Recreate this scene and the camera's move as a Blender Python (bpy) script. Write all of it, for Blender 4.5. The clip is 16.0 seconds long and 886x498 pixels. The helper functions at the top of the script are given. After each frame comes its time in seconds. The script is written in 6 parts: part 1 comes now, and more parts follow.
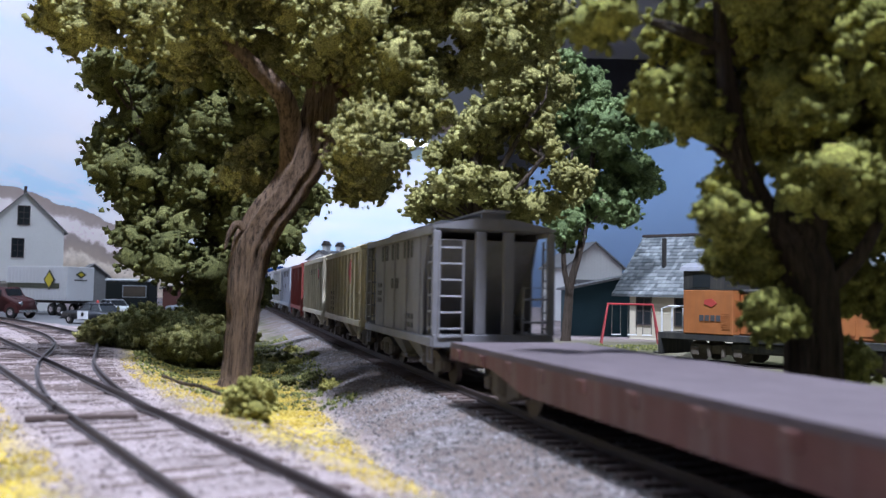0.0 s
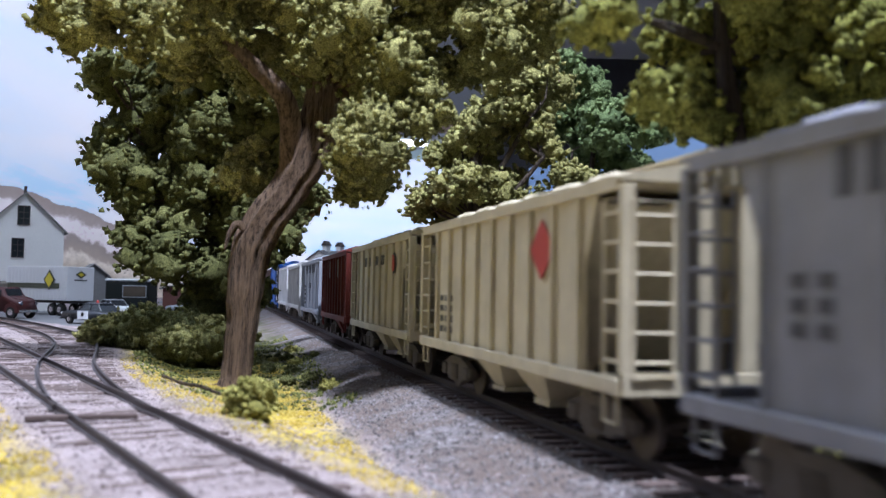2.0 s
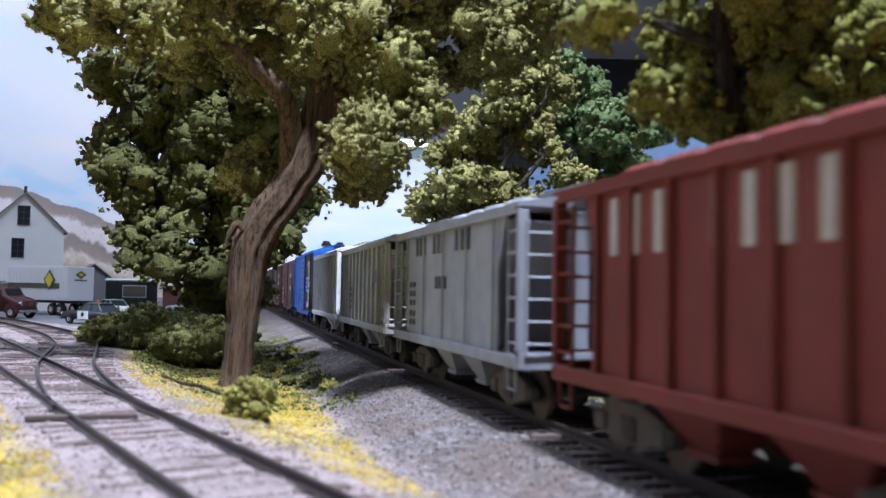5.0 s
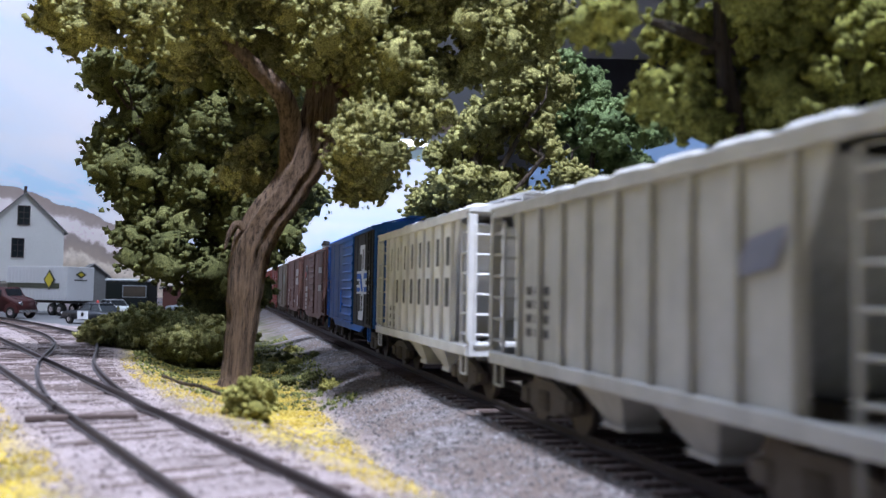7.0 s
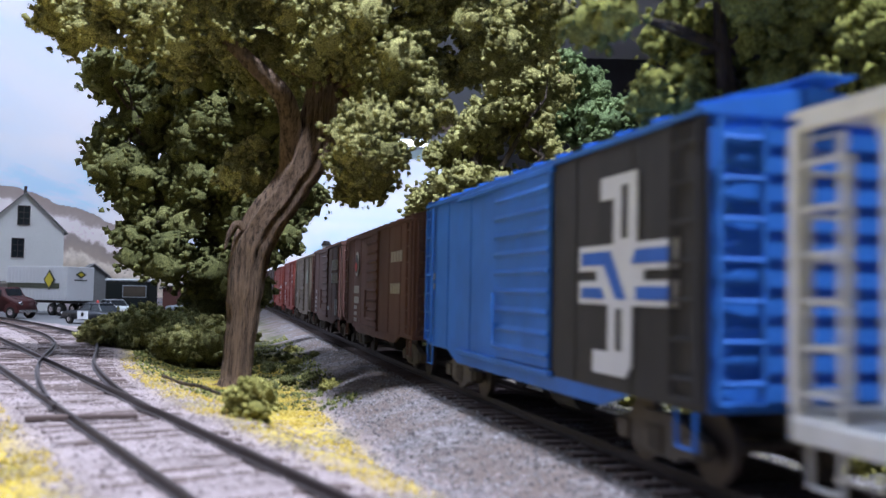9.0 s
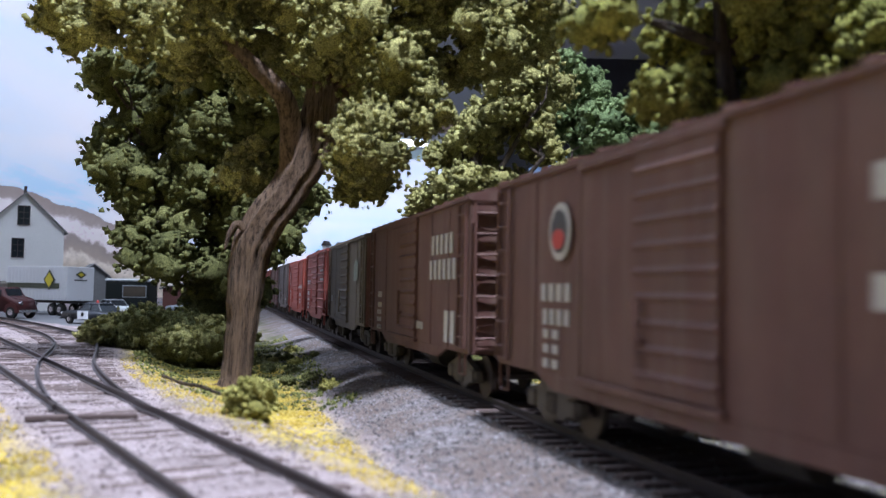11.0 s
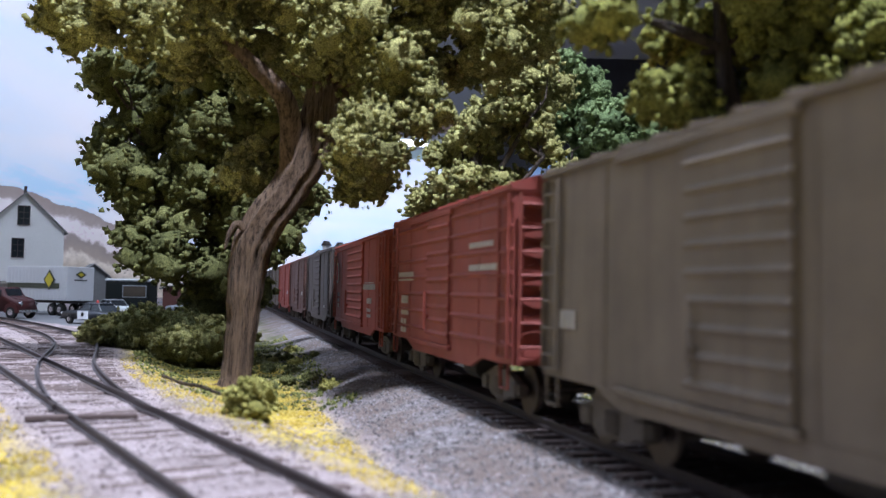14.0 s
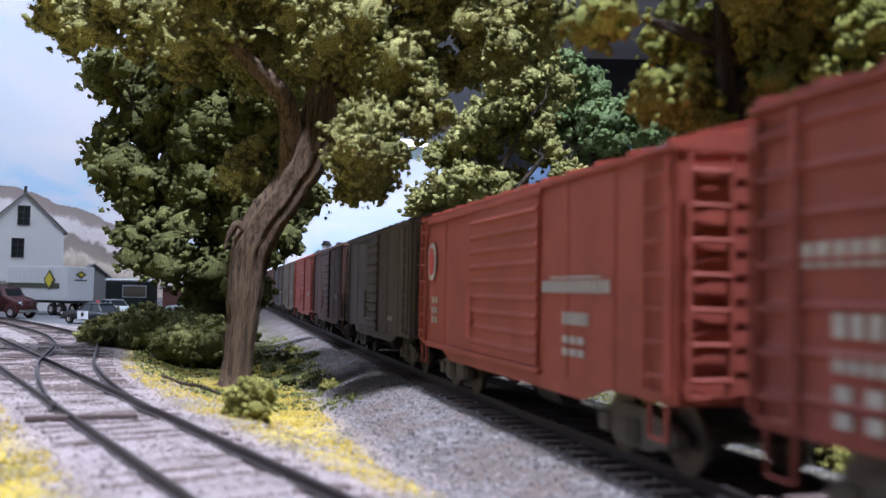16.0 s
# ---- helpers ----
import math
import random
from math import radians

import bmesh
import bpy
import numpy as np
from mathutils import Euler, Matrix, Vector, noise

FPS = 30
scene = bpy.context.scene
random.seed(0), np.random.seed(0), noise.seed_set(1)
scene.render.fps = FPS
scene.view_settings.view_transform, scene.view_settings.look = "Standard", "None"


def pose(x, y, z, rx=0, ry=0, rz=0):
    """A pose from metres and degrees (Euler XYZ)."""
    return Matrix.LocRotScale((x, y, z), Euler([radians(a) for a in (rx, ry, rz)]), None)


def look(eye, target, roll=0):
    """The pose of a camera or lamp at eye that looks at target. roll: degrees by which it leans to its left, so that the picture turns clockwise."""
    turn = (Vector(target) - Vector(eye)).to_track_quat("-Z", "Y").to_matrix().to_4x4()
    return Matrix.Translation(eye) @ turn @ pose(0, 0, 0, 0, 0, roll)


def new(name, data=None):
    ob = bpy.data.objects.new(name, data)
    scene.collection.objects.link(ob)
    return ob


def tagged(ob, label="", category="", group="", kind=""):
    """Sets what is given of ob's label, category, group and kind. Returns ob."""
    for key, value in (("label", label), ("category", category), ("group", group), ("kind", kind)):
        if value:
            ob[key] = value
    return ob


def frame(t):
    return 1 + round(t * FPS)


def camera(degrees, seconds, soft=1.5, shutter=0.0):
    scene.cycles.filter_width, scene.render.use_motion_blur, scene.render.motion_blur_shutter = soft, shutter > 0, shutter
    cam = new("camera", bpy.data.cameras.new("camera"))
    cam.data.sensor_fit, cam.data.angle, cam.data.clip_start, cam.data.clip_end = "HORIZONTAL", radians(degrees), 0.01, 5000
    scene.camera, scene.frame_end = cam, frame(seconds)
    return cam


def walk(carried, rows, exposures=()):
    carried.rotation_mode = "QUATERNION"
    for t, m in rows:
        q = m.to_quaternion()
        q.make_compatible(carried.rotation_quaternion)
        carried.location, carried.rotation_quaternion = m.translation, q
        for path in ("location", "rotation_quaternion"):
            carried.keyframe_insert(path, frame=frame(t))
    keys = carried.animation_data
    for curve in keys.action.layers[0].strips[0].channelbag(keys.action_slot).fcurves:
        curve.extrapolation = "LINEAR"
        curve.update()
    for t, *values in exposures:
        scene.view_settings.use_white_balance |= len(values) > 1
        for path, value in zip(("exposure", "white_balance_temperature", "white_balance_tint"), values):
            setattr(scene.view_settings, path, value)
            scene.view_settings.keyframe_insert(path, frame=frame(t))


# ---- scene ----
# ------------------------------------------------------------------ units
# A model railway in 1:87. Plans below are in scale feet; FT turns them into metres.
FT = 0.3048 / 87.0


def at(x, y, z, rz=0.0, rx=0.0, ry=0.0):
    return pose(x * FT, y * FT, z * FT, rx, ry, rz)


# ------------------------------------------------------------------ camera
cam = camera(53.6, 16.0, soft=1.3, shutter=0.5)
EYE = Vector((0, 0, 7.29 * FT))
AIM = EYE + Vector((0, math.cos(radians(2.78)), math.sin(radians(2.78))))
walk(cam, [(0.0, look(EYE, AIM, 1.1)), (16.0, look(EYE, AIM, 1.1))], exposures=[(0.0, 0.0, 5800, 17), (16.0, 0.0, 5800, 17)])
cam.data.dof.use_dof = True
cam.data.dof.focus_distance = 135 * FT
cam.data.dof.aperture_fstop = 32.0

# ------------------------------------------------------------------ light
world = bpy.data.worlds.new("room_air")
scene.world = world
world.use_nodes = True
world.node_tree.nodes["Background"].inputs[0].default_value = (0.70, 0.80, 1.0, 1)
world.node_tree.nodes["Background"].inputs[1].default_value = 0.03


def lamp(name, kind, watts, eye, target, size=0.2, size_y=None, colour=(1, 1, 1), spot=60, blend=0.5):
    data = bpy.data.lights.new(name, kind)
    data.energy, data.color = watts, colour
    if kind == "AREA":
        data.shape, data.size, data.size_y = "RECTANGLE", size, size_y or size
    if kind == "SPOT":
        data.spot_size, data.spot_blend, data.shadow_soft_size = radians(spot), blend, size
    ob = new(name, data)
    ob.matrix_world = look([c * FT for c in eye], [c * FT for c in target])
    return ob


lamp("track_spotlight", "SPOT", 124, (32, -35, 300), (-10, 62, 0), 0.03, colour=(0.885, 0.935, 1.0), spot=58, blend=0.6)
lamp("ceiling_tube_light", "AREA", 15, (-125, 140, 330), (-138, 280, 0), 1.2, 0.3, colour=(0.80, 0.90, 1.0))
lamp("ceiling_tube_light", "AREA", 4.5, (-20, 640, 330), (-20, 641, 0), 1.2, 0.3, colour=(0.78, 0.89, 1.0))
lamp("ceiling_tube_light", "AREA", 5, (220, 140, 330), (180, 160, 0), 0.8, 0.3, colour=(0.82, 0.91, 1.0))

# ------------------------------------------------------------------ materials


class Shader:
    """A node material with its helpers; places are measured in scale feet."""

    def __init__(self, name, rough=0.8, metal=0.0, spec=0.3):
        self.mat = bpy.data.materials.new(name)
        self.mat.use_nodes = True
        self.nt = self.mat.node_tree
        self.bsdf = self.nt.nodes["Principled BSDF"]
        self.bsdf.inputs["Roughness"].default_value = rough
        self.bsdf.inputs["Metallic"].default_value = metal
        self.bsdf.inputs["Specular IOR Level"].default_value = spec
        self.coord = self.nt.nodes.new("ShaderNodeTexCoord")

    def link(self, a, b):
        self.nt.links.new(a, b)

    def space(self, sx=1.0, sy=None, sz=None):
        m = self.nt.nodes.new("ShaderNodeMapping")
        m.inputs["Scale"].default_value = (sx / FT, (sy or sx) / FT, (sz or sx) / FT)
        self.link(self.coord.outputs["Object"], m.inputs["Vector"])
        return m.outputs["Vector"]

    def noise(self, scale=(1,), detail=5.0, rough=0.6):
        n = self.nt.nodes.new("ShaderNodeTexNoise")
        n.inputs["Scale"].default_value = 1.0
        n.inputs["Detail"].default_value, n.inputs["Roughness"].default_value = detail, rough
        self.link(self.space(*scale), n.inputs["Vector"])
        return n.outputs["Fac"]

    def cells(self, scale=(1,), distance=False):
        n = self.nt.nodes.new("ShaderNodeTexVoronoi")
        n.inputs["Scale"].default_value = 1.0
        self.link(self.space(*scale), n.inputs["Vector"])
        return n.outputs["Distance" if distance else "Color"]

    def ramp(self, fac, stops):
        r = self.nt.nodes.new("ShaderNodeValToRGB")
        while len(r.color_ramp.elements) < len(stops):
            r.color_ramp.elements.new(0.5)
        for e, (p, c) in zip(r.color_ramp.elements, stops):
            e.position = p
            e.color = (c, c, c, 1) if isinstance(c, (int, float)) else (*c, 1)
        self.link(fac, r.inputs["Fac"])
        return r.outputs["Color"]

    def mix(self, fac, a, b, how="MIX"):
        m = self.nt.nodes.new("ShaderNodeMix")
        m.data_type, m.blend_type = "RGBA", how
        for socket, value in ((m.inputs["Factor"], fac), (m.inputs["A"], a), (m.inputs["B"], b)):
            if isinstance(value, (int, float)):
                socket.default_value = value
            elif isinstance(value, tuple):
                socket.default_value = (*value, 1)
            else:
                self.link(value, socket)
        return m.outputs["Result"]

    def attribute(self, name):
        n = self.nt.nodes.new("ShaderNodeAttribute")
        n.attribute_name = name
        s = self.nt.nodes.new("ShaderNodeSeparateColor")
        self.link(n.outputs["Color"], s.inputs["Color"])
        return s.outputs

    def island(self):
        return self.nt.nodes.new("ShaderNodeNewGeometry").outputs["Random Per Island"]

    def each(self):
        return self.nt.nodes.new("ShaderNodeObjectInfo").outputs["Random"]

    def bump(self, height, strength=0.4, depth=0.1):
        b = self.nt.nodes.new("ShaderNodeBump")
        b.inputs["Strength"].default_value, b.inputs["Distance"].default_value = strength, depth * FT
        self.link(height, b.inputs["Height"])
        self.link(b.outputs["Normal"], self.bsdf.inputs["Normal"])

    def done(self, colour):
        if isinstance(colour, tuple):
            self.bsdf.inputs["Base Color"].default_value = (*colour, 1)
        else:
            self.link(colour, self.bsdf.inputs["Base Color"])
        return self.mat


def tint(c, k):
    return tuple(min(1.0, v * k) for v in c)


def paint(name, colour, grime=(0.16, 0.13, 0.10), dirt=0.45, rough=0.62):
    """Weathered flat model paint: fading, streaks and dust."""
    s = Shader(name, rough)
    fade = s.mix(s.ramp(s.noise((0.35,), 4), [(0.3, 0), (0.7, 1)]), tint(colour, 0.82), tint(colour, 1.12))
    streak = s.ramp(s.noise((1.4, 1.4, 0.09), 6), [(0.46, 0), (0.74, dirt)])
    a = s.mix(streak, fade, grime)
    speck = s.ramp(s.noise((4.0,), 3), [(0.60, 0), (0.78, dirt * 0.7)])
    b = s.mix(speck, a, grime)
    s.bump(s.noise((6.0,), 4), 0.12, 0.05)
    return s.done(b)


def plain(name, colour, rough=0.7, metal=0.0, grain=5.0, vary=0.25, spec=0.3):
    s = Shader(name, rough, metal, spec)
    s.bump(s.noise((grain,), 5), 0.3, 0.06)
    a = s.mix(s.noise((grain,), 5), tint(colour, 1 - vary), tint(colour, 1 + vary))
    return s.done(s.mix(s.ramp(s.noise((grain * 0.12,), 3), [(0.35, 0), (0.7, 0.5)]), a, tint(colour, 1 - vary)))


def bark(name, dark, light):
    s = Shader(name, 0.9)
    n = s.noise((2.6, 2.6, 0.16), 8, 0.75)
    s.bump(n, 1.0, 1.3)
    fine = s.noise((7.0, 7.0, 1.2), 6)
    c = s.mix(s.ramp(n, [(0.40, 0), (0.57, 1)]), dark, light)
    return s.done(s.mix(s.ramp(fine, [(0.4, 0), (0.75, 0.6)]), c, tint(light, 1.3)))


def foliage(name, dark, light):
    s = Shader(name, 0.85, spec=0.12)
    middle = tuple(0.45 * a + 0.55 * b for a, b in zip(dark, light))
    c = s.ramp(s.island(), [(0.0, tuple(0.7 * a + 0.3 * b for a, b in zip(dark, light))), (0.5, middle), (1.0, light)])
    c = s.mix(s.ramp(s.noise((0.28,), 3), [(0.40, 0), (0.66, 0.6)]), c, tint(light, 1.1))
    # speckle that paints shaded gaps and lit tips into the leaf colour
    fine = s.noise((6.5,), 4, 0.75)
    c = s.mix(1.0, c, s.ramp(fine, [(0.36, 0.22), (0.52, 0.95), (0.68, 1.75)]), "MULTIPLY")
    s.bump(fine, 0.9, 0.3)
    return s.done(c)


def ground_mix():
    s = Shader("scenery_ground", 0.95, spec=0.1)
    zone = s.attribute("zone")
    fine, coarse = s.noise((3.5,), 8, 0.7), s.noise((0.22,), 5)
    grain = s.cells((2.4,))
    dirt = s.mix(s.ramp(fine, [(0.3, 0), (0.7, 1)]), (0.22, 0.175, 0.172), (0.45, 0.38, 0.38))
    dirt = s.mix(s.ramp(coarse, [(0.42, 0), (0.62, 0.55)]), dirt, (0.16, 0.13, 0.12))
    stone = s.mix(s.ramp(grain, [(0.15, 0), (0.85, 1)]), (0.095, 0.085, 0.086), (0.27, 0.25, 0.255))
    stone = s.mix(s.ramp(coarse, [(0.38, 0), (0.56, 0.85)]), stone, (0.15, 0.115, 0.098))
    turf = s.mix(s.ramp(fine, [(0.35, 0), (0.65, 1)]), (0.36, 0.26, 0.035), (0.66, 0.50, 0.07))
    turf = s.mix(s.ramp(coarse, [(0.45, 0), (0.6, 0.6)]), turf, (0.18, 0.17, 0.05))
    moss = s.mix(fine, (0.035, 0.045, 0.015), (0.13, 0.13, 0.045))
    patch = s.ramp(s.noise((0.5,), 6, 0.7), [(0.33, 0), (0.50, 0.95)])
    c = s.mix(zone[0], dirt, stone)
    c = s.mix(s.mix(1.0, zone[1], patch, "MULTIPLY"), c, turf)
    c = s.mix(zone[2], c, moss)
    s.bump(s.mix(0.5, fine, grain), 0.9, 0.35)
    return s.done(c)


M_GROUND = ground_mix()
M_RAIL = plain("rusty_rail", (0.055, 0.043, 0.042), 0.5, 0.3, 3.0)
M_TIE = plain("stained_wood_tie", (0.12, 0.088, 0.08), 0.9, 0, 2.5, 0.5)
M_BLACK = plain("grimy_black", (0.035, 0.032, 0.030), 0.75, 0, 3.0, 0.4)
M_TRUCK = plain("dusty_truck_iron", (0.13, 0.11, 0.09), 0.85, 0, 3.0, 0.5)
M_WHEEL = plain("wheel_steel", (0.12, 0.10, 0.09), 0.5, 0.7, 4.0)
M_WHITE_LET = plain("faded_white_lettering", (0.46, 0.44, 0.42), 0.7, 0, 6.0, 0.3)
M_EMBLEM_WHITE = plain("emblem_white", (0.64, 0.64, 0.67), 0.6, 0, 6.0, 0.1)
M_DARK_LET = plain("faded_black_lettering", (0.07, 0.07, 0.075), 0.7, 0, 6.0, 0.3)
M_BLUE_LET = plain("blue_lettering", (0.04, 0.13, 0.50), 0.6, 0, 6.0, 0.2)
M_RED_LET = plain("red_emblem_paint", (0.42, 0.06, 0.05), 0.7, 0, 6.0, 0.25)
M_BARK = bark("grey_brown_bark", (0.03, 0.02, 0.015), (0.27, 0.18, 0.12))
M_BARK2 = bark("dark_bark", (0.03, 0.024, 0.02), (0.12, 0.09, 0.07))
M_TWIG = plain("bare_twig", (0.34, 0.25, 0.19), 0.9, 0, 3.0, 0.3)
M_LEAF_OLIVE = foliage("olive_foam_foliage", (0.06, 0.064, 0.023), (0.43, 0.41, 0.155))
M_LEAF_DARK = foliage("dark_green_foliage", (0.032, 0.042, 0.016), (0.20, 0.205, 0.075))
M_LEAF_GREEN = foliage("fresh_green_foliage", (0.05, 0.085, 0.04), (0.25, 0.33, 0.14))
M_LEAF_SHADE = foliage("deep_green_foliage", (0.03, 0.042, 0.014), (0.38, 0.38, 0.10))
M_LEAF_YELLOW = foliage("yellow_green_foliage", (0.20, 0.19, 0.045), (0.46, 0.43, 0.13))
M_GLASS = plain("dark_window_glass", (0.02, 0.025, 0.03), 0.12, 0, 1.0, 0.2, 0.6)

# ------------------------------------------------------------------ mesh helpers


def part(name, bm, material, parent=None, label="", loc=None):
    mesh = bpy.data.meshes.new(name)
    bmesh.ops.recalc_face_normals(bm, faces=bm.faces)
    bmesh.ops.scale(bm, vec=(FT, FT, FT), verts=bm.verts)
    bm.to_mesh(mesh)
    bm.free()
    mesh.materials.append(material)
    ob = new(name, mesh)
    if parent is not None:
        ob.parent = parent
    if loc is not None:
        ob.matrix_basis = loc
    return tagged(ob, label)


def empty(name, label, category, m=None, group="", kind=""):
    ob = new(name)
    ob.empty_display_size = 0.01
    if m is not None:
        ob.matrix_basis = m
    return tagged(ob, label, category, group, kind)


def smooth(ob):
    for p in ob.data.polygons:
        p.use_smooth = True
    return ob


def box(bm, x0, x1, y0, y1, z0, z1, bevel=0.0):
    vs = [bm.verts.new((x, y, z)) for x in (x0, x1) for y in (y0, y1) for z in (z0, z1)]
    fs = [bm.faces.new([vs[i] for i in f]) for f in ((0, 1, 3, 2), (4, 6, 7, 5), (0, 4, 5, 1), (2, 3, 7, 6), (0, 2, 6, 4), (1, 5, 7, 3))]
    if bevel:
        bmesh.ops.bevel(bm, geom=list({e for f in fs for e in f.edges}), offset=bevel, segments=1, affect="EDGES")


def prism(bm, poly, axis, a, b):
    """A polygon drawn in the two other axes, pushed from a to b along axis (0 x, 1 y, 2 z)."""
    def place(p, d):
        v = list(p)
        v.insert(axis, d)
        return bm.verts.new(v)
    lo, hi = [place(p, a) for p in poly], [place(p, b) for p in poly]
    bm.faces.new(lo)
    bm.faces.new(hi)
    for i in range(len(poly)):
        j = (i + 1) % len(poly)
        bm.faces.new((lo[i], lo[j], hi[j], hi[i]))


def tube(bm, points, radii, sides=8, wobble=0.0, seed=0, ridges=0.0):
    """A tapered tube along points, with closed ends."""
    rnd = random.Random(seed)
    rings = []
    ridge = [1 + ridges * (rnd.random() - 0.5) for _ in range(sides)]
    pts = [Vector(p) for p in points]
    for i, p in enumerate(pts):
        d = (pts[min(i + 1, len(pts) - 1)] - pts[max(i - 1, 0)]).normalized()
        u = d.cross(Vector((0.31, 0.95, 0.11))).normalized()
        v = d.cross(u)
        r = radii[i] if isinstance(radii, (list, tuple)) else radii
        ring = []
        for k in range(sides):
            a = 2 * math.pi * k / sides
            q = r * ridge[k] * (1 + wobble * (rnd.random() - 0.5))
            ring.append(bm.verts.new(p + u * math.cos(a) * q + v * math.sin(a) * q))
        rings.append(ring)
    for r0, r1 in zip(rings, rings[1:]):
        for k in range(sides):
            bm.faces.new((r0[k], r0[(k + 1) % sides], r1[(k + 1) % sides], r1[k]))
    bm.faces.new(rings[0])
    bm.faces.new(rings[-1])


def smooth_line(points, steps=4):
    """Catmull-Rom through points of any width."""
    out = []
    n = len(points)
    for i in range(n - 1):
        p = [np.array(points[max(0, min(n - 1, i + k))], float) for k in (-1, 0, 1, 2)]
        for s in range(steps):
            t = s / steps
            out.append(0.5 * (2 * p[1] + (p[2] - p[0]) * t + (2 * p[0] - 5 * p[1] + 4 * p[2] - p[3]) * t * t + (3 * p[1] - p[0] - 3 * p[2] + p[3]) * t ** 3))
    out.append(np.array(points[-1], float))
    return out


# ------------------------------------------------------------------ plan of the tracks
# The main line: a very wide curve. along = 0 lies abreast of y = 60; it grows away from the camera.
LINE_X, LINE_HEAD, LINE_BEND, SIDE = 1.257, radians(15.054), -0.000413, 5.0


LINE_STRAIGHT, LINE_AGAIN, LINE_AGAIN_BEND = 45.0, 300.0, -0.0005


def arc(x, y, th, bend, d):
    """The end of an arc that starts at x, y with heading th and runs d feet."""
    end = th + bend * d
    return x + (math.cos(end) - math.cos(th)) / bend, y + (math.sin(end) - math.sin(th)) / bend, end


def main_line(s, off=SIDE):
    """Place and heading of the main line's middle at s feet along: a wide curve, a tangent, another wide curve."""
    x, y, th = arc(LINE_X, 60.0, LINE_HEAD, LINE_BEND, min(s, LINE_STRAIGHT) or 1e-6)
    if s > LINE_STRAIGHT:
        d = min(s, LINE_AGAIN) - LINE_STRAIGHT
        x, y = x - d * math.sin(th), y + d * math.cos(th)
    if s > LINE_AGAIN:
        x, y, th = arc(x, y, th, LINE_AGAIN_BEND, s - LINE_AGAIN)
    return x + off * math.cos(th), y + off * math.sin(th), th


def offset_line(line, d):
    """A plan line moved d feet to the right of its way."""
    out = []
    for i, p in enumerate(line):
        a, b = line[max(i - 1, 0)], line[min(i + 1, len(line) - 1)]
        t = (b - a) / np.linalg.norm(b - a)
        out.append(p + d * np.array((t[1], -t[0])))
    return out


MAIN = [np.array(main_line(s)[:2]) for s in range(-110, 930, 6)]
YARD_DIR = np.array((-math.sin(radians(32.8)), math.cos(radians(32.8))))
YARD = [np.array((-5.0, 30.0)) + YARD_DIR * d for d in range(-40, 330, 4)]
SWITCH = smooth_line([(10.2, 11.0), (-2.1, 30.0), (-15.5, 50.8), (-21.0, 59.5), (-33.0, 84.0), (-46.5, 118.0), (-66.0, 151.0), (-97.0, 192.0), (-150.0, 245.0)], 8)
SIDING = offset_line(SWITCH, -2.45)
SPUR = [np.array(p) for p in smooth_line([(-12.0, 225.0), (23.0, 163.0), (44.5, 134.0), (59.0, 118.5), (85.0, 93.0), (130.0, 55.0)], 8)]
SPUR_Z = -2.7


def line_distance(line, x, y):
    """Distance from grids of places to a plan line."""
    best = np.full(x.shape, 1e9)
    for a, b in zip(line, line[1:]):
        d = b - a
        t = np.clip(((x - a[0]) * d[0] + (y - a[1]) * d[1]) / (d @ d), 0, 1)
        best = np.minimum(best, np.hypot(x - a[0] - t * d[0], y - a[1] - t * d[1]))
    return best


def bumps(x, y, scale, seed):
    """Smooth value noise on a grid of places."""
    rs = np.random.RandomState(seed)
    g = rs.rand(64, 64)
    u, v = x / scale, y / scale
    i, j = np.floor(u).astype(int), np.floor(v).astype(int)
    fu, fv = u - i, v - j
    fu, fv = fu * fu * (3 - 2 * fu), fv * fv * (3 - 2 * fv)
    p = lambda a, b: g[a % 64, b % 64]
    return (p(i, j) * (1 - fu) + p(i + 1, j) * fu) * (1 - fv) + (p(i, j + 1) * (1 - fu) + p(i + 1, j + 1) * fu) * fv - 0.5


def ramp01(v, a, b):
    t = np.clip((v - a) / (b - a), 0, 1)
    return t * t * (3 - 2 * t)


def ground_height(x, y):
    dm = line_distance(MAIN, x, y)
    dy = np.minimum(line_distance(YARD, x, y), line_distance(SIDING, x, y))
    ds = line_distance(SPUR, x, y)
    z = -2.3 + 0.5 * bumps(x, y, 14, 1) + 0.35 * bumps(x, y, 4, 2)
    yard = -0.58 + 0.26 * bumps(x, y, 2.2, 3) + 0.14 * bumps(x, y, 0.9, 8)
    z = z + (yard - z) * (1 - ramp01(dy, 5.5, 13.0))
    spur = SPUR_Z - 0.8
    z = z + (spur - z) * (1 - ramp01(ds, 6.0, 12.0)) * ramp01(dm, 8, 14)
    bed = -0.72 + 0.12 * bumps(x, y, 1.5, 4)
    z = z + (bed - z) * (1 - ramp01(dm, 5.0, 12.5))
    town = ramp01(y + x * 0.2, 150, 165) * ramp01(dm, 10, 16) * ramp01(dy, 8, 12)
    z = z + (-2.05 - z) * town
    return z, dm, dy, ds, town


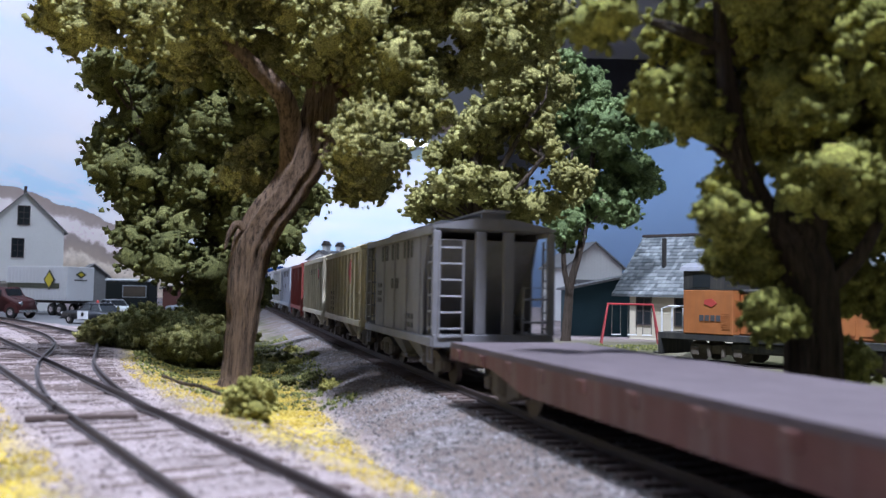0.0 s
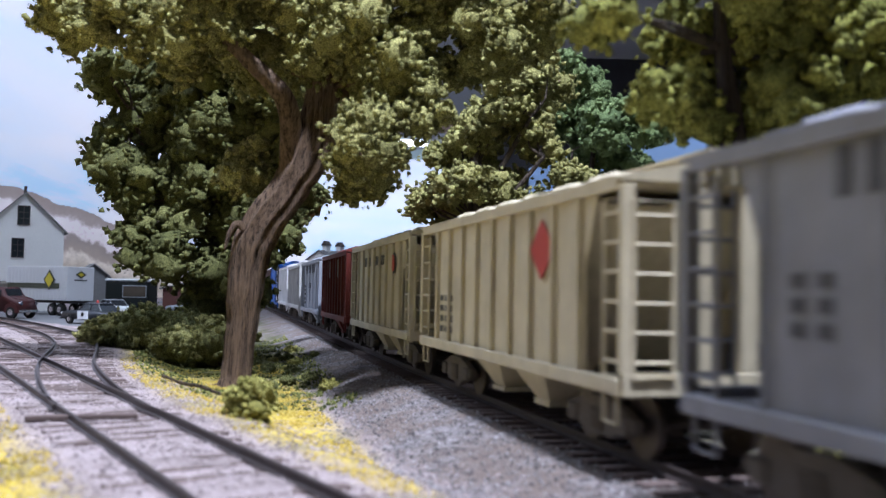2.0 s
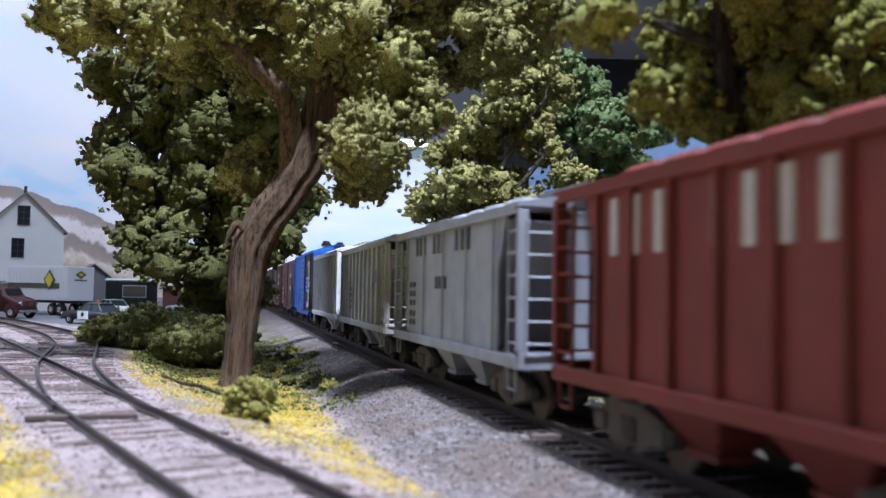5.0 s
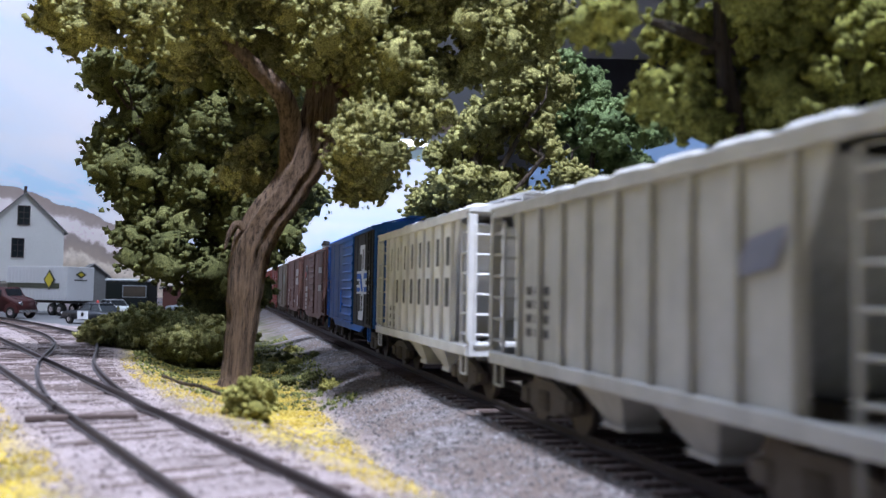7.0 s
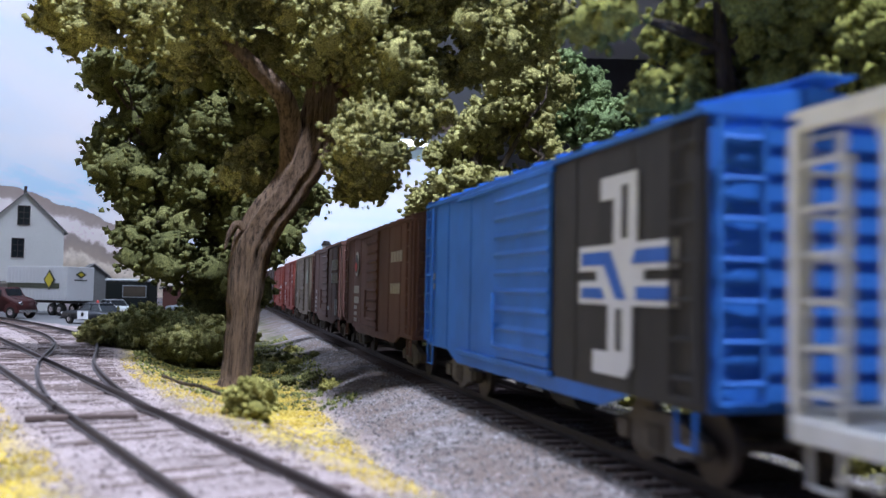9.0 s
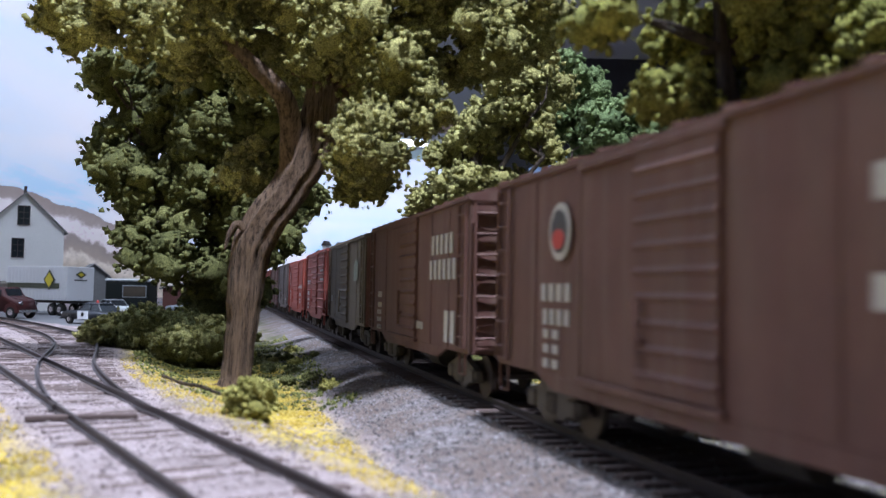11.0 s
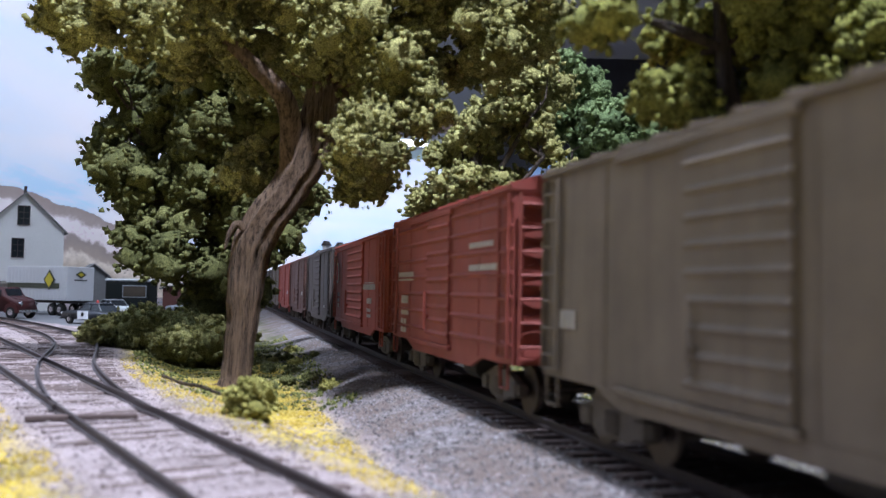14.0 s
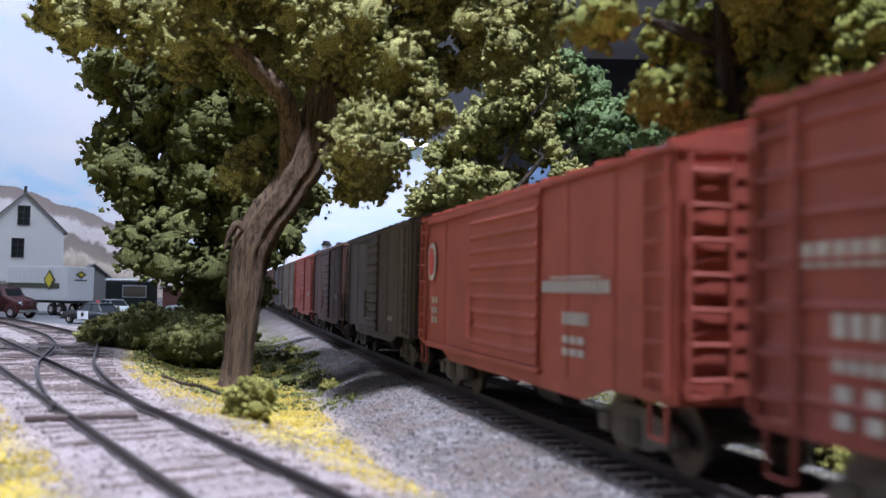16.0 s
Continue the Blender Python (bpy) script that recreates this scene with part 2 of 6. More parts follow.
def grid_sheet(name, xs, ys, material):
    gx, gy = np.meshgrid(xs, ys, indexing="ij")
    gz, dm, dy, ds, town = ground_height(gx, gy)
    n, m = gx.shape
    co = np.stack((gx, gy, gz), -1).reshape(-1, 3) * FT
    idx = np.arange(n * m).reshape(n, m)
    quads = np.stack((idx[:-1, :-1], idx[1:, :-1], idx[1:, 1:], idx[:-1, 1:]), -1).reshape(-1, 4)
    mesh = bpy.data.meshes.new(name)
    mesh.from_pydata(co.tolist(), [], quads.tolist())
    col = mesh.color_attributes.new("zone", "FLOAT_COLOR", "POINT")
    stone = (1 - ramp01(dm, 10.0, 13.0 + 3 * bumps(gx, gy, 5, 5)))
    stone = np.maximum(stone, 0.55 * (1 - ramp01(ds, 5, 8)))
    between = ramp01(dm, 11.5, 14.0) * ramp01(dy, 4.5, 7.0)
    turf = between * (1 - ramp01(gy, 105, 135))
    moss = ramp01(gy + 12 * bumps(gx, gy, 6, 6), 82, 100) * ramp01(dm + 5 * bumps(gx, gy, 4, 7), 9, 12) * ramp01(dy, 7, 11) * (1 - town)
    behind = ramp01(gx - (LINE_X + SIDE - math.tan(LINE_HEAD) * (gy - 60)), 4.6, 6.4) * (1 - ramp01(gy, 170, 190))
    moss = np.maximum(moss, behind * (0.8 + 0.2 * (bumps(gx, gy, 7, 9) + 0.5)))
    stone = stone * (1 - behind)
    turf = turf * (1 - behind)
    rgba = np.stack((stone, turf, moss * 0.85, np.ones_like(stone)), -1).reshape(-1)
    col.data.foreach_set("color", rgba.astype(np.float32))
    mesh.materials.append(material)
    ob = new(name, mesh)
    return smooth(ob)


ground = grid_sheet("ground", np.concatenate((np.arange(-700, -60, 12.0), np.arange(-60, 70, 0.95), np.arange(70, 720, 12.0))),
                    np.concatenate((np.arange(-120, 8, 6.0), np.arange(8, 150, 0.95), np.arange(150, 260, 2.5), np.arange(260, 1220, 16.0))), M_GROUND)
tagged(ground, "model railway scenery ground of dirt, grey ballast and yellow turf", "ground", kind="structure")


def height_at(x, y):
    z = ground_height(np.array([float(x)]), np.array([float(y)]))[0]
    return float(z[0])


# ------------------------------------------------------------------ tracks
def rail_mesh(line, z, half=0.095, deep=0.5, step=1):
    """One rail with head, web and foot along a plan line."""
    bm = bmesh.new()
    prof = [(-0.21, -deep), (0.21, -deep), (0.21, -deep + 0.08), (0.045, -deep + 0.14), (0.045, -0.18), (half, -0.14), (half, 0), (-half, 0), (-half, -0.14), (-0.045, -0.18), (-0.045, -deep + 0.14), (-0.21, -deep + 0.08)]
    pts = line[::step]
    last = None
    for i, p in enumerate(pts):
        a, b = pts[max(i - 1, 0)], pts[min(i + 1, len(pts) - 1)]
        t = (b - a) / np.linalg.norm(b - a)
        r = np.array((t[1], -t[0]))
        ring = [bm.verts.new((*(p + r * u), z + w)) for u, w in prof]
        if last:
            for k in range(len(prof)):
                bm.faces.new((last[k], last[(k + 1) % len(prof)], ring[(k + 1) % len(prof)], ring[k]))
        else:
            bm.faces.new(ring)
        last = ring
    bm.faces.new(last)
    return bm


def tie_places(line, pitch=1.75):
    out, left = [], 0.0
    for a, b in zip(line, line[1:]):
        d = np.linalg.norm(b - a)
        while left < d:
            out.append((a + (b - a) * left / d, math.degrees(math.atan2(b[1] - a[1], b[0] - a[0]))))
            left += pitch
        left -= d
    return out


def tie_data(name, length):
    bm = bmesh.new()
    box(bm, -0.38, 0.38, -length / 2, length / 2, -0.6, 0.0, 0.05)
    for v in bm.verts:
        v.co += Vector((0.04 * math.sin(v.co.y * 3), 0, 0.03 * math.cos(v.co.y * 2 + v.co.x)))
    ob = part(name, bm, M_TIE)
    mesh = ob.data
    bpy.data.objects.remove(ob)
    return mesh


TIE = tie_data("tie", 8.6)


def track(name, label, rails, ties, z, near=(-40, 60, 10, 180)):
    thing = empty(name, label, "railway track", kind="structure")
    for line in rails:
        part("rail", rail_mesh(line, z), M_RAIL, thing)
    far = bmesh.new()
    count = 0
    rnd = random.Random(len(ties))
    for p, a in ties:
        m = at(p[0], p[1], z - 0.48 + rnd.uniform(-0.06, 0.02), a + rnd.uniform(-2, 2))
        if near[0] < p[0] < near[1] and near[2] < p[1] < near[3] and count < 290:
            ob = new("tie", TIE)
            ob.parent, ob.matrix_basis = thing, m
            count += 1
        else:
            bmesh.ops.create_cube(far, size=1.0, matrix=m @ Matrix.Translation((0, 0, -0.3 * FT)) @ Matrix.Diagonal((0.76 * FT, 8.6 * FT, 0.6 * FT, 1)))
    bmesh.ops.scale(far, vec=(1 / FT,) * 3, verts=far.verts)
    tagged(part("far_ties", far, M_TIE, thing), kind="stuff")
    return thing


track("main_track", "weathered main line track with dark ties in grey ballast", [offset_line(MAIN, -2.44), offset_line(MAIN, 2.44)], tie_places(MAIN), 0.0)
track("yard_track", "weathered siding track half sunk in pale dirt", [offset_line(YARD, -2.44), offset_line(YARD, 2.44)[17:]], tie_places(YARD, 2.1), -0.02)
track("turnout_track", "weathered turnout track curving off in pale dirt", [SWITCH, offset_line(SWITCH, -4.9)[22:]], [q for q in tie_places(SIDING, 2.1) if q[0][1] > 66], -0.02)
track("spur_track", "weathered spur track with dark ties beside the depot", [offset_line(SPUR, -2.44), offset_line(SPUR, 2.44)], tie_places(SPUR), SPUR_Z)

# ------------------------------------------------------------------ railway cars
# Each car: x forward (towards the camera), y across, z up from the railhead. The side at -y is the one seen.
WHEEL_R = 1.38
ROLLING = []          # wheelsets that roll
TRAIN = []            # (car, feet of its middle along the line at 8 s)


def truck_parts(car, x):
    """A two-axle freight truck: side frames, bolster and rolling wheelsets."""
    bm = bmesh.new()
    box(bm, -0.5, 0.5, -3.2, 3.2, 1.3, 2.3, 0.08)
    truck = part("truck", bm, M_TRUCK, car, loc=at(x, 0, 0))
    for y in (-3.25, 3.25):
        bm = bmesh.new()
        top = [(-3.6, 1.15), (-3.6, 1.75), (-2.6, 2.05), (-1.2, 2.45), (1.2, 2.45), (2.6, 2.05), (3.6, 1.75), (3.6, 1.15), (2.5, 1.1), (1.5, 0.65), (-1.5, 0.65), (-2.5, 1.1)]
        prism(bm, top, 1, y - 0.25, y + 0.25)
        for sx in (-2.75, 2.75):
            box(bm, sx - 0.5, sx + 0.5, y - 0.42, y + 0.42, 0.95, 1.85, 0.08)
        for sx in (-0.45, 0.0, 0.45):
            tube(bm, [(sx, y - 0.3, 0.85), (sx, y - 0.3, 1.9)], 0.17, 6)
        part("side_frame", bm, M_TRUCK, truck)
    for sx in (-2.75, 2.75):
        bm = bmesh.new()
        tube(bm, [(0, -2.9, 0), (0, 2.9, 0)], 0.25, 8)
        for y in (-2.55, 2.2):
            tube(bm, [(0, y, 0), (0, y + 0.1, 0), (0, y + 0.12, 0), (0, y + 0.4, 0)], [WHEEL_R + 0.12, WHEEL_R + 0.12, WHEEL_R, WHEEL_R], 20)
            for k in range(3):
                a = k * 2.094
                box(bm, math.cos(a) * 0.75 - 0.12, math.cos(a) * 0.75 + 0.12, y - 0.04, y + 0.46, math.sin(a) * 0.75 - 0.12, math.sin(a) * 0.75 + 0.12)
        wheelset = part("wheelset", bm, M_WHEEL, truck, loc=at(sx, 0, WHEEL_R))
        ROLLING.append((wheelset, sx))
    return truck


def coupler(car, x, way):
    bm = bmesh.new()
    box(bm, min(x, x + way * 1.8), max(x, x + way * 1.8), -0.35, 0.35, 2.4, 3.1, 0.06)
    box(bm, min(x + way * 1.3, x + way * 2.1), max(x + way * 1.3, x + way * 2.1), -0.7, 0.45, 2.15, 3.3, 0.1)
    part("coupler", bm, M_BLACK, car)


def ladder(car, name, plane, at0, at1, fixed, z0, z1, rungs, material, r=0.09):
    """A hoop of two stiles with rungs as pieces. plane 'side': along x at y = fixed; 'end': along y at x = fixed."""
    put = (lambda u, z: (u, fixed, z)) if plane == "side" else (lambda u, z: (fixed, u, z))
    bm = bmesh.new()
    tube(bm, [put(at0, z0), put(at0, z1), put(at1, z1), put(at1, z0), put(at0, z0)], r * 1.25, 5)
    hoop = part(name, bm, material, car)
    data = None
    for k in range(rungs):
        z = z0 + (z1 - z0) * (k + 0.5) / rungs
        if data is None:
            bm = bmesh.new()
            tube(bm, [put(at0, 0), put(at1, 0)], r, 5)
            rung = part("rung", bm, material, hoop, loc=at(0, 0, z))
            data = rung.data
        else:
            rung = new("rung", data)
            rung.parent, rung.matrix_basis = hoop, at(0, 0, z)
    return hoop


def bars(car, material, rows, y, name="lettering_bar"):
    """Plain bars in place of writing: (x, z, number, width, height, gap) from x on, on the side at -y."""
    for x, z, n, w, h, gap in rows:
        for k in range(n):
            bm = bmesh.new()
            x0 = x + k * (w + gap) + 0.14 * w
            box(bm, x0, x0 + 0.72 * w, y - 0.05, y + 0.02, z, z + h)
            part(name, bm, material, car)


def stirrup(car, x, y, z, material):
    bm = bmesh.new()
    tube(bm, [(x - 0.7, y, z), (x - 0.65, y, z - 1.4), (x + 0.65, y, z - 1.4), (x + 0.7, y, z)], 0.1, 5)
    part("stirrup_step", bm, material, car)


def hopper_car(name, label, material, middle, length, ribs, letters, hatches=6, eave=12.1, rib_w=0.3, rail_material=None):
    """A covered hopper: ribbed side sheets, slope sheets, open ends with ladders, bays and roof hatches."""
    car = empty(name, label, "freight car", group="cars of the freight train")
    h, sill, w = length / 2, 3.5, 4.7
    cage = 4.2                                          # open end beyond the slope sheets
    rail = rail_material or material
    for y in (-w, w):                                   # side sheets with a cut upper corner
        bm = bmesh.new()
        s = 0.12 if y > 0 else -0.12
        poly = [(-h + cage, sill), (h - cage, sill), (h - cage, eave - 3.4), (h - cage + 1.3, eave - 0.2), (h - cage + 1.3, eave), (-h + cage - 1.3, eave), (-h + cage - 1.3, eave - 0.2), (-h + cage, eave - 3.4)]
        prism(bm, poly, 1, y - s, y)
        part("side_sheet", bm, material, car)
        bm = bmesh.new()
        o0, o1 = (y, y + 0.28) if y > 0 else (y - 0.28, y)
        box(bm, -h, h, o0 - 0.1, o1 + 0.1, sill - 0.45, sill + 0.25, 0.05)
        part("side_sill", bm, material, car)
        for k in range(ribs):
            x = -h + cage + 0.35 + (length - 2 * cage - 0.7) * k / (ribs - 1)
            bm = bmesh.new()
            box(bm, x - rib_w / 2, x + rib_w / 2, o0, o1 if rib_w > 0.2 else (o0 + o1) / 2, sill + 0.2, eave - 0.25, 0.03)
            part("side_rib", bm, material, car)
        bm = bmesh.new()
        box(bm, -h + 0.3, h - 0.3, min(y, y * 1.07), max(y, y * 1.07), eave - 0.3, eave + 0.15, 0.05)
        part("top_chord", bm, material, car)
    for e in (-1, 1):                                   # ends
        bm = bmesh.new()                                # sloped floor of the end bay
        prism(bm, [(e * (h - cage + 1.2), eave - 0.6), (e * (h - cage + 0.9), eave - 0.6), (e * (h - cage - 6.5), sill), (e * (h - cage - 6.2), sill)], 1, -w + 0.13, w - 0.13)
        part("slope_sheet", bm, material, car)
        bm = bmesh.new()
        box(bm, e * h - 0.25, e * h + 0.25, -w - 0.2, w + 0.2, sill - 0.5, sill + 0.5, 0.05)
        box(bm, min(e * h, e * (h - cage)), max(e * h, e * (h - cage)), -w, w, sill - 0.1, sill + 0.08)
        part("end_sill", bm, material, car)
        for y in (-w, -1.15, 1.15, w):
            bm = bmesh.new()
            t = 0.3 if abs(y) > 2 else 0.42
            box(bm, e * h - 0.22, e * h + 0.22, y - t, y + t, sill + 0.5, eave - 0.1, 0.04)
            part("end_post", bm, rail, car)
        ladder(car, "end_ladder", "end", -w + 0.2, -w + 2.1, e * (h + 0.28), sill + 0.3, eave - 0.8, 6, rail)
        ladder(car, "end_ladder", "end", w - 2.4, w - 0.2, e * (h + 0.28), sill + 0.6, sill + 4.2, 2, rail)
        for y in (-w - 0.1, w + 0.1):
            ladder(car, "side_ladder", "side", e * (h - 1.9), e * (h - 0.1), y, sill + 0.3, eave - 0.6, 6, rail)
            stirrup(car, e * (h - 1.2), y, sill - 0.3, rail)
        bm = bmesh.new()                                # brake gear on the platform
        tube(bm, [(e * (h - 1.6), 1.8, sill), (e * (h - 1.6), 1.8, sill + 2.0)], 0.6, 10)
        tube(bm, [(e * (h - 2.2), 2.9, sill + 1.2), (e * (h - 0.8), 2.9, sill + 1.2)], 0.5, 10)
        part("brake_cylinder", bm, M_BLACK if e > 0 else material, car)
        truck_parts(car, e * (h - 5.2))
        coupler(car, e * h, e)
    bm = bmesh.new()                                    # roof, slightly peaked
    prism(bm, [(-w - 0.35, eave + 0.1), (w + 0.35, eave + 0.1), (w + 0.35, eave + 0.3), (1.6, eave + 0.95), (-1.6, eave + 0.95), (-w - 0.35, eave + 0.3)], 0, -h - 0.1, h + 0.1)
    part("roof", bm, material, car)
    for k in range(hatches):
        x = -h + cage + 1.5 + (length - 2 * cage - 3.0) * k / (hatches - 1)
        for y in (-2.3, 2.3):
            bm = bmesh.new()
            box(bm, x - 1.5, x + 1.5, y - 1.1, y + 1.1, eave + 0.3, eave + 1.1, 0.25)
            part("roof_hatch", bm, material, car)
    for y in (-0.75, 0, 0.75):
        bm = bmesh.new()
        box(bm, -h - 0.7, h + 0.7, y - 0.32, y + 0.32, eave + 1.45, eave + 1.6)
        part("roofwalk_plank", bm, material, car)
    for k in range(9):
        bm = bmesh.new()
        x = -h + 0.5 + (length - 1.0) * k / 8
        box(bm, x - 0.1, x + 0.1, -1.0, 1.0, eave + 0.85, eave + 1.46)
        part("roofwalk_bracket", bm, material, car)
    bm = bmesh.new()                                    # centre sill
    box(bm, -h, h, -0.8, 0.8, 2.3, 3.6)
    part("centre_sill", bm, M_BLACK, car)
    bays = 3 if length > 37 else 2
    for k in range(bays):                               # discharge bays
        x = (k - (bays - 1) / 2) * (6.4 if bays == 3 else 7.6)
        for y in (-1, 1):
            bm = bmesh.new()
            lo = [(x - 0.8, y * 1.2, 1.05), (x + 0.8, y * 1.2, 1.05), (x + 0.8, y * 2.8, 1.05), (x - 0.8, y * 2.8, 1.05)]
            hi = [(x - 3.0, y * 0.9, sill), (x + 3.0, y * 0.9, sill), (x + 3.0, y * 4.2, sill), (x - 3.0, y * 4.2, sill)]
            a, b = [bm.verts.new(p) for p in lo], [bm.verts.new(p) for p in hi]
            bm.faces.new(a)
            bm.faces.new(b)
            for i in range(4):
                bm.faces.new((a[i], a[(i + 1) % 4], b[(i + 1) % 4], b[i]))
            box(bm, x - 1.15, x + 1.15, min(y * 1.1, y * 3.0), max(y * 1.1, y * 3.0), 0.9, 1.2)
            part("discharge_bay", bm, material, car)
    for mat, rows in letters:
        bars(car, mat, rows, -w - 0.02)
    TRAIN.append((car, middle))
    return car


def box_car(name, label, material, middle, length, letters, eave=13.3, door_material=None, end_material=None, half_material=None,
            ribbed=False, door_x=0.0, door_w=6.0, roof_material=None):
    """A steel boxcar: riveted sides, sliding door, corrugated ends, ladders, roof with running board."""
    car = empty(name, label, "freight car", group="cars of the freight train")
    h, sill, w = length / 2, 3.1, 4.65
    roof_material, end_material, door_material = roof_material or material, end_material or material, door_material or material
    bm = bmesh.new()
    box(bm, -h + 0.1, h - 0.1, -w + 0.1, w - 0.1, sill + 0.3, eave - 0.05)
    part("body", bm, material, car)
    for y in (-1, 1):
        for x0, x1, mat in ((-h, door_x - door_w / 2 - 0.03, material), (door_x - door_w / 2 + 0.03, h, half_material or material)):
            bm = bmesh.new()
            if ribbed:
                prof = [(y * (w - 0.15), sill), (y * w, sill)]
                for k in range(7):
                    z = sill + 1.2 + k * (eave - sill - 2.0) / 6
                    prof += [(y * w, z - 0.2), (y * (w + 0.18), z), (y * w, z + 0.2)]
                prism(bm, prof + [(y * w, eave), (y * (w - 0.15), eave)], 0, x0, x1)
            else:
                box(bm, x0, x1, min(y * w, y * (w - 0.15)), max(y * w, y * (w - 0.15)), sill, eave, 0.03)
            part("side_panel", bm, mat, car)
            n = max(2, int((x1 - x0) / 4.2))
            for k in range(n):                          # riveted seams
                x = x0 + 0.15 + (x1 - x0 - 0.3) * k / (n - 1)
                bm = bmesh.new()
                box(bm, x - 0.14, x + 0.14, min(y * w, y * (w + 0.05)), max(y * w, y * (w + 0.05)), sill + 0.1, eave - 0.2)
                part("side_seam", bm, mat, car)
        bm = bmesh.new()                                # sliding door
        d0, d1 = door_x - door_w / 2, door_x + door_w / 2
        prof = [(y * w, sill + 0.35), (y * (w + 0.2), sill + 0.35)]
        for k in range(9):
            z = sill + 1.0 + k * (eave - sill - 2.2) / 8
            prof += [(y * (w + 0.2), z - 0.22), (y * (w + 0.36), z), (y * (w + 0.2), z + 0.22)]
        prof += [(y * (w + 0.2), eave - 0.35), (y * w, eave - 0.35)]
        prism(bm, prof, 0, d0, d1)
        door = part("door", bm, door_material, car)
        bm = bmesh.new()
        tube(bm, [(d0 + 0.5, y * (w + 0.5), sill + 1.2), (d0 + 0.5, y * (w + 0.5), sill + 4.2)], 0.12, 5)
        box(bm, d0 + 0.3, d0 + 0.7, min(y * w, y * (w + 0.5)), max(y * w, y * (w + 0.5)), sill + 2.0, sill + 2.4)
        part("door_latch", bm, door_material, door)
        for z, x0, x1 in ((eave - 0.3, d0 - door_w * 0.95, d1 + 0.3), (sill + 0.1, d0 - door_w * 0.95, d1 + 0.3)):
            bm = bmesh.new()
            box(bm, x0, x1, min(y * w, y * (w + 0.3)), max(y * w, y * (w + 0.3)), z - 0.16, z + 0.16, 0.03)
            part("door_track", bm, material, car)
        bm = bmesh.new()                                # deeper sill under the middle
        prism(bm, [(-h + 6, sill), (-h + 8.5, sill - 0.75), (h - 8.5, sill - 0.75), (h - 6, sill)], 1, min(y * w, y * (w - 0.2)), max(y * w, y * (w - 0.2)))
        part("side_sill", bm, material, car)
        for e in (-1, 1):
            ladder(car, "side_ladder", "side", e * (h - 2.1), e * (h - 0.35), y * (w + 0.22), sill + 0.4, eave - 0.3, 7, (half_material or material) if e > 0 else material)
            stirrup(car, e * (h - 1.3), y * (w + 0.05), sill, material)
    for e in (-1, 1):
        bm = bmesh.new()                                # corrugated end
        box(bm, min(e * h, e * (h - 0.2)), max(e * h, e * (h - 0.2)), -w, w, sill, eave, 0.03)
        part("end_wall", bm, end_material, car)
        for k in range(10):
            z = sill + 0.75 + k * (eave - sill - 1.6) / 9
            bm = bmesh.new()
            prism(bm, [(-w + 0.5, z - 0.1), (-w + 1.2, z - 0.3), (w - 1.2, z - 0.3), (w - 0.5, z - 0.1), (w - 0.5, z + 0.1), (w - 1.2, z + 0.3), (-w + 1.2, z + 0.3), (-w + 0.5, z + 0.1)], 0, min(e * h, e * (h + 0.3)), max(e * h, e * (h + 0.3)))
            part("end_corrugation", bm, end_material, car)
        prow = bmesh.new()
        prism(prow, [(-w, eave), (w, eave), (w, eave + 0.1), (0, eave + 1.15), (-w, eave + 0.1)], 0, min(e * h, e * (h - 0.2)), max(e * h, e * (h - 0.2)))
        part("end_gable", prow, end_material, car)
        ladder(car, "end_ladder", "end", -w + 0.2, -w + 2.0, e * (h + 0.55), sill + 0.4, eave - 0.3, 7, end_material)
        ladder(car, "end_ladder", "end", w - 2.0, w - 0.2, e * (h + 0.55), sill + 0.4, sill + 4.0, 3, end_material)
        bm = bmesh.new()
        tube(bm, [(e * (h + 0.5), 1.2, eave - 2.6), (e * (h + 0.8), 1.2, eave - 2.6)], 0.95, 14)
        tube(bm, [(e * (h + 0.45), 1.2, sill), (e * (h + 0.45), 1.2, eave - 2.6)], 0.09, 5)
        if e < 0:
            part("brake_wheel", bm, M_BLACK, car)
        else:
            bm.free()
        truck_parts(car, e * (h - 5.6))
        coupler(car, e * h, e)
    bm = bmesh.new()
    prism(bm, [(-w - 0.22, eave - 0.1), (w + 0.22, eave - 0.1), (w + 0.22, eave + 0.14), (0, eave + 1.2), (-w - 0.22, eave + 0.14)], 0, -h - 0.12, h + 0.12)
    part("roof", bm, roof_material, car)
    for k in range(13):
        x = -h + 0.4 + (length - 0.8) * k / 12
        bm = bmesh.new()
        prism(bm, [(-w - 0.22, eave + 0.1), (0, eave + 1.15), (w + 0.22, eave + 0.1), (w + 0.22, eave + 0.34), (0, eave + 1.36), (-w - 0.22, eave + 0.34)], 0, x - 0.13, x + 0.13)
        part("roof_seam", bm, roof_material, car)
    for y in (-0.62, 0, 0.62):
        bm = bmesh.new()
        box(bm, -h - 0.9, h + 0.9, y - 0.27, y + 0.27, eave + 1.36, eave + 1.48)
        part("roofwalk_plank", bm, roof_material, car)
    for x in (-h + 1, h - 1):
        bm = bmesh.new()
        prism(bm, [(-3.6, eave + 0.62), (-3.6, eave + 0.72), (-0.9, eave + 1.42), (-0.9, eave + 1.32)], 0, x - 0.6, x + 0.6)
        part("lateral_walk", bm, roof_material, car)
    bm = bmesh.new()                                    # underframe with tanks
    box(bm, -h, h, -0.7, 0.7, 2.2, 3.3)
    for x in (-9, -3.5, 3.5, 9):
        box(bm, x - 0.3, x + 0.3, -w + 0.2, w - 0.2, 2.5, 3.2)
    part("underframe", bm, M_BLACK, car)
    bm = bmesh.new()
    tube(bm, [(2.5, -2.6, 2.0), (5.6, -2.6, 2.0)], 0.8, 10)
    part("air_tank", bm, M_BLACK, car)
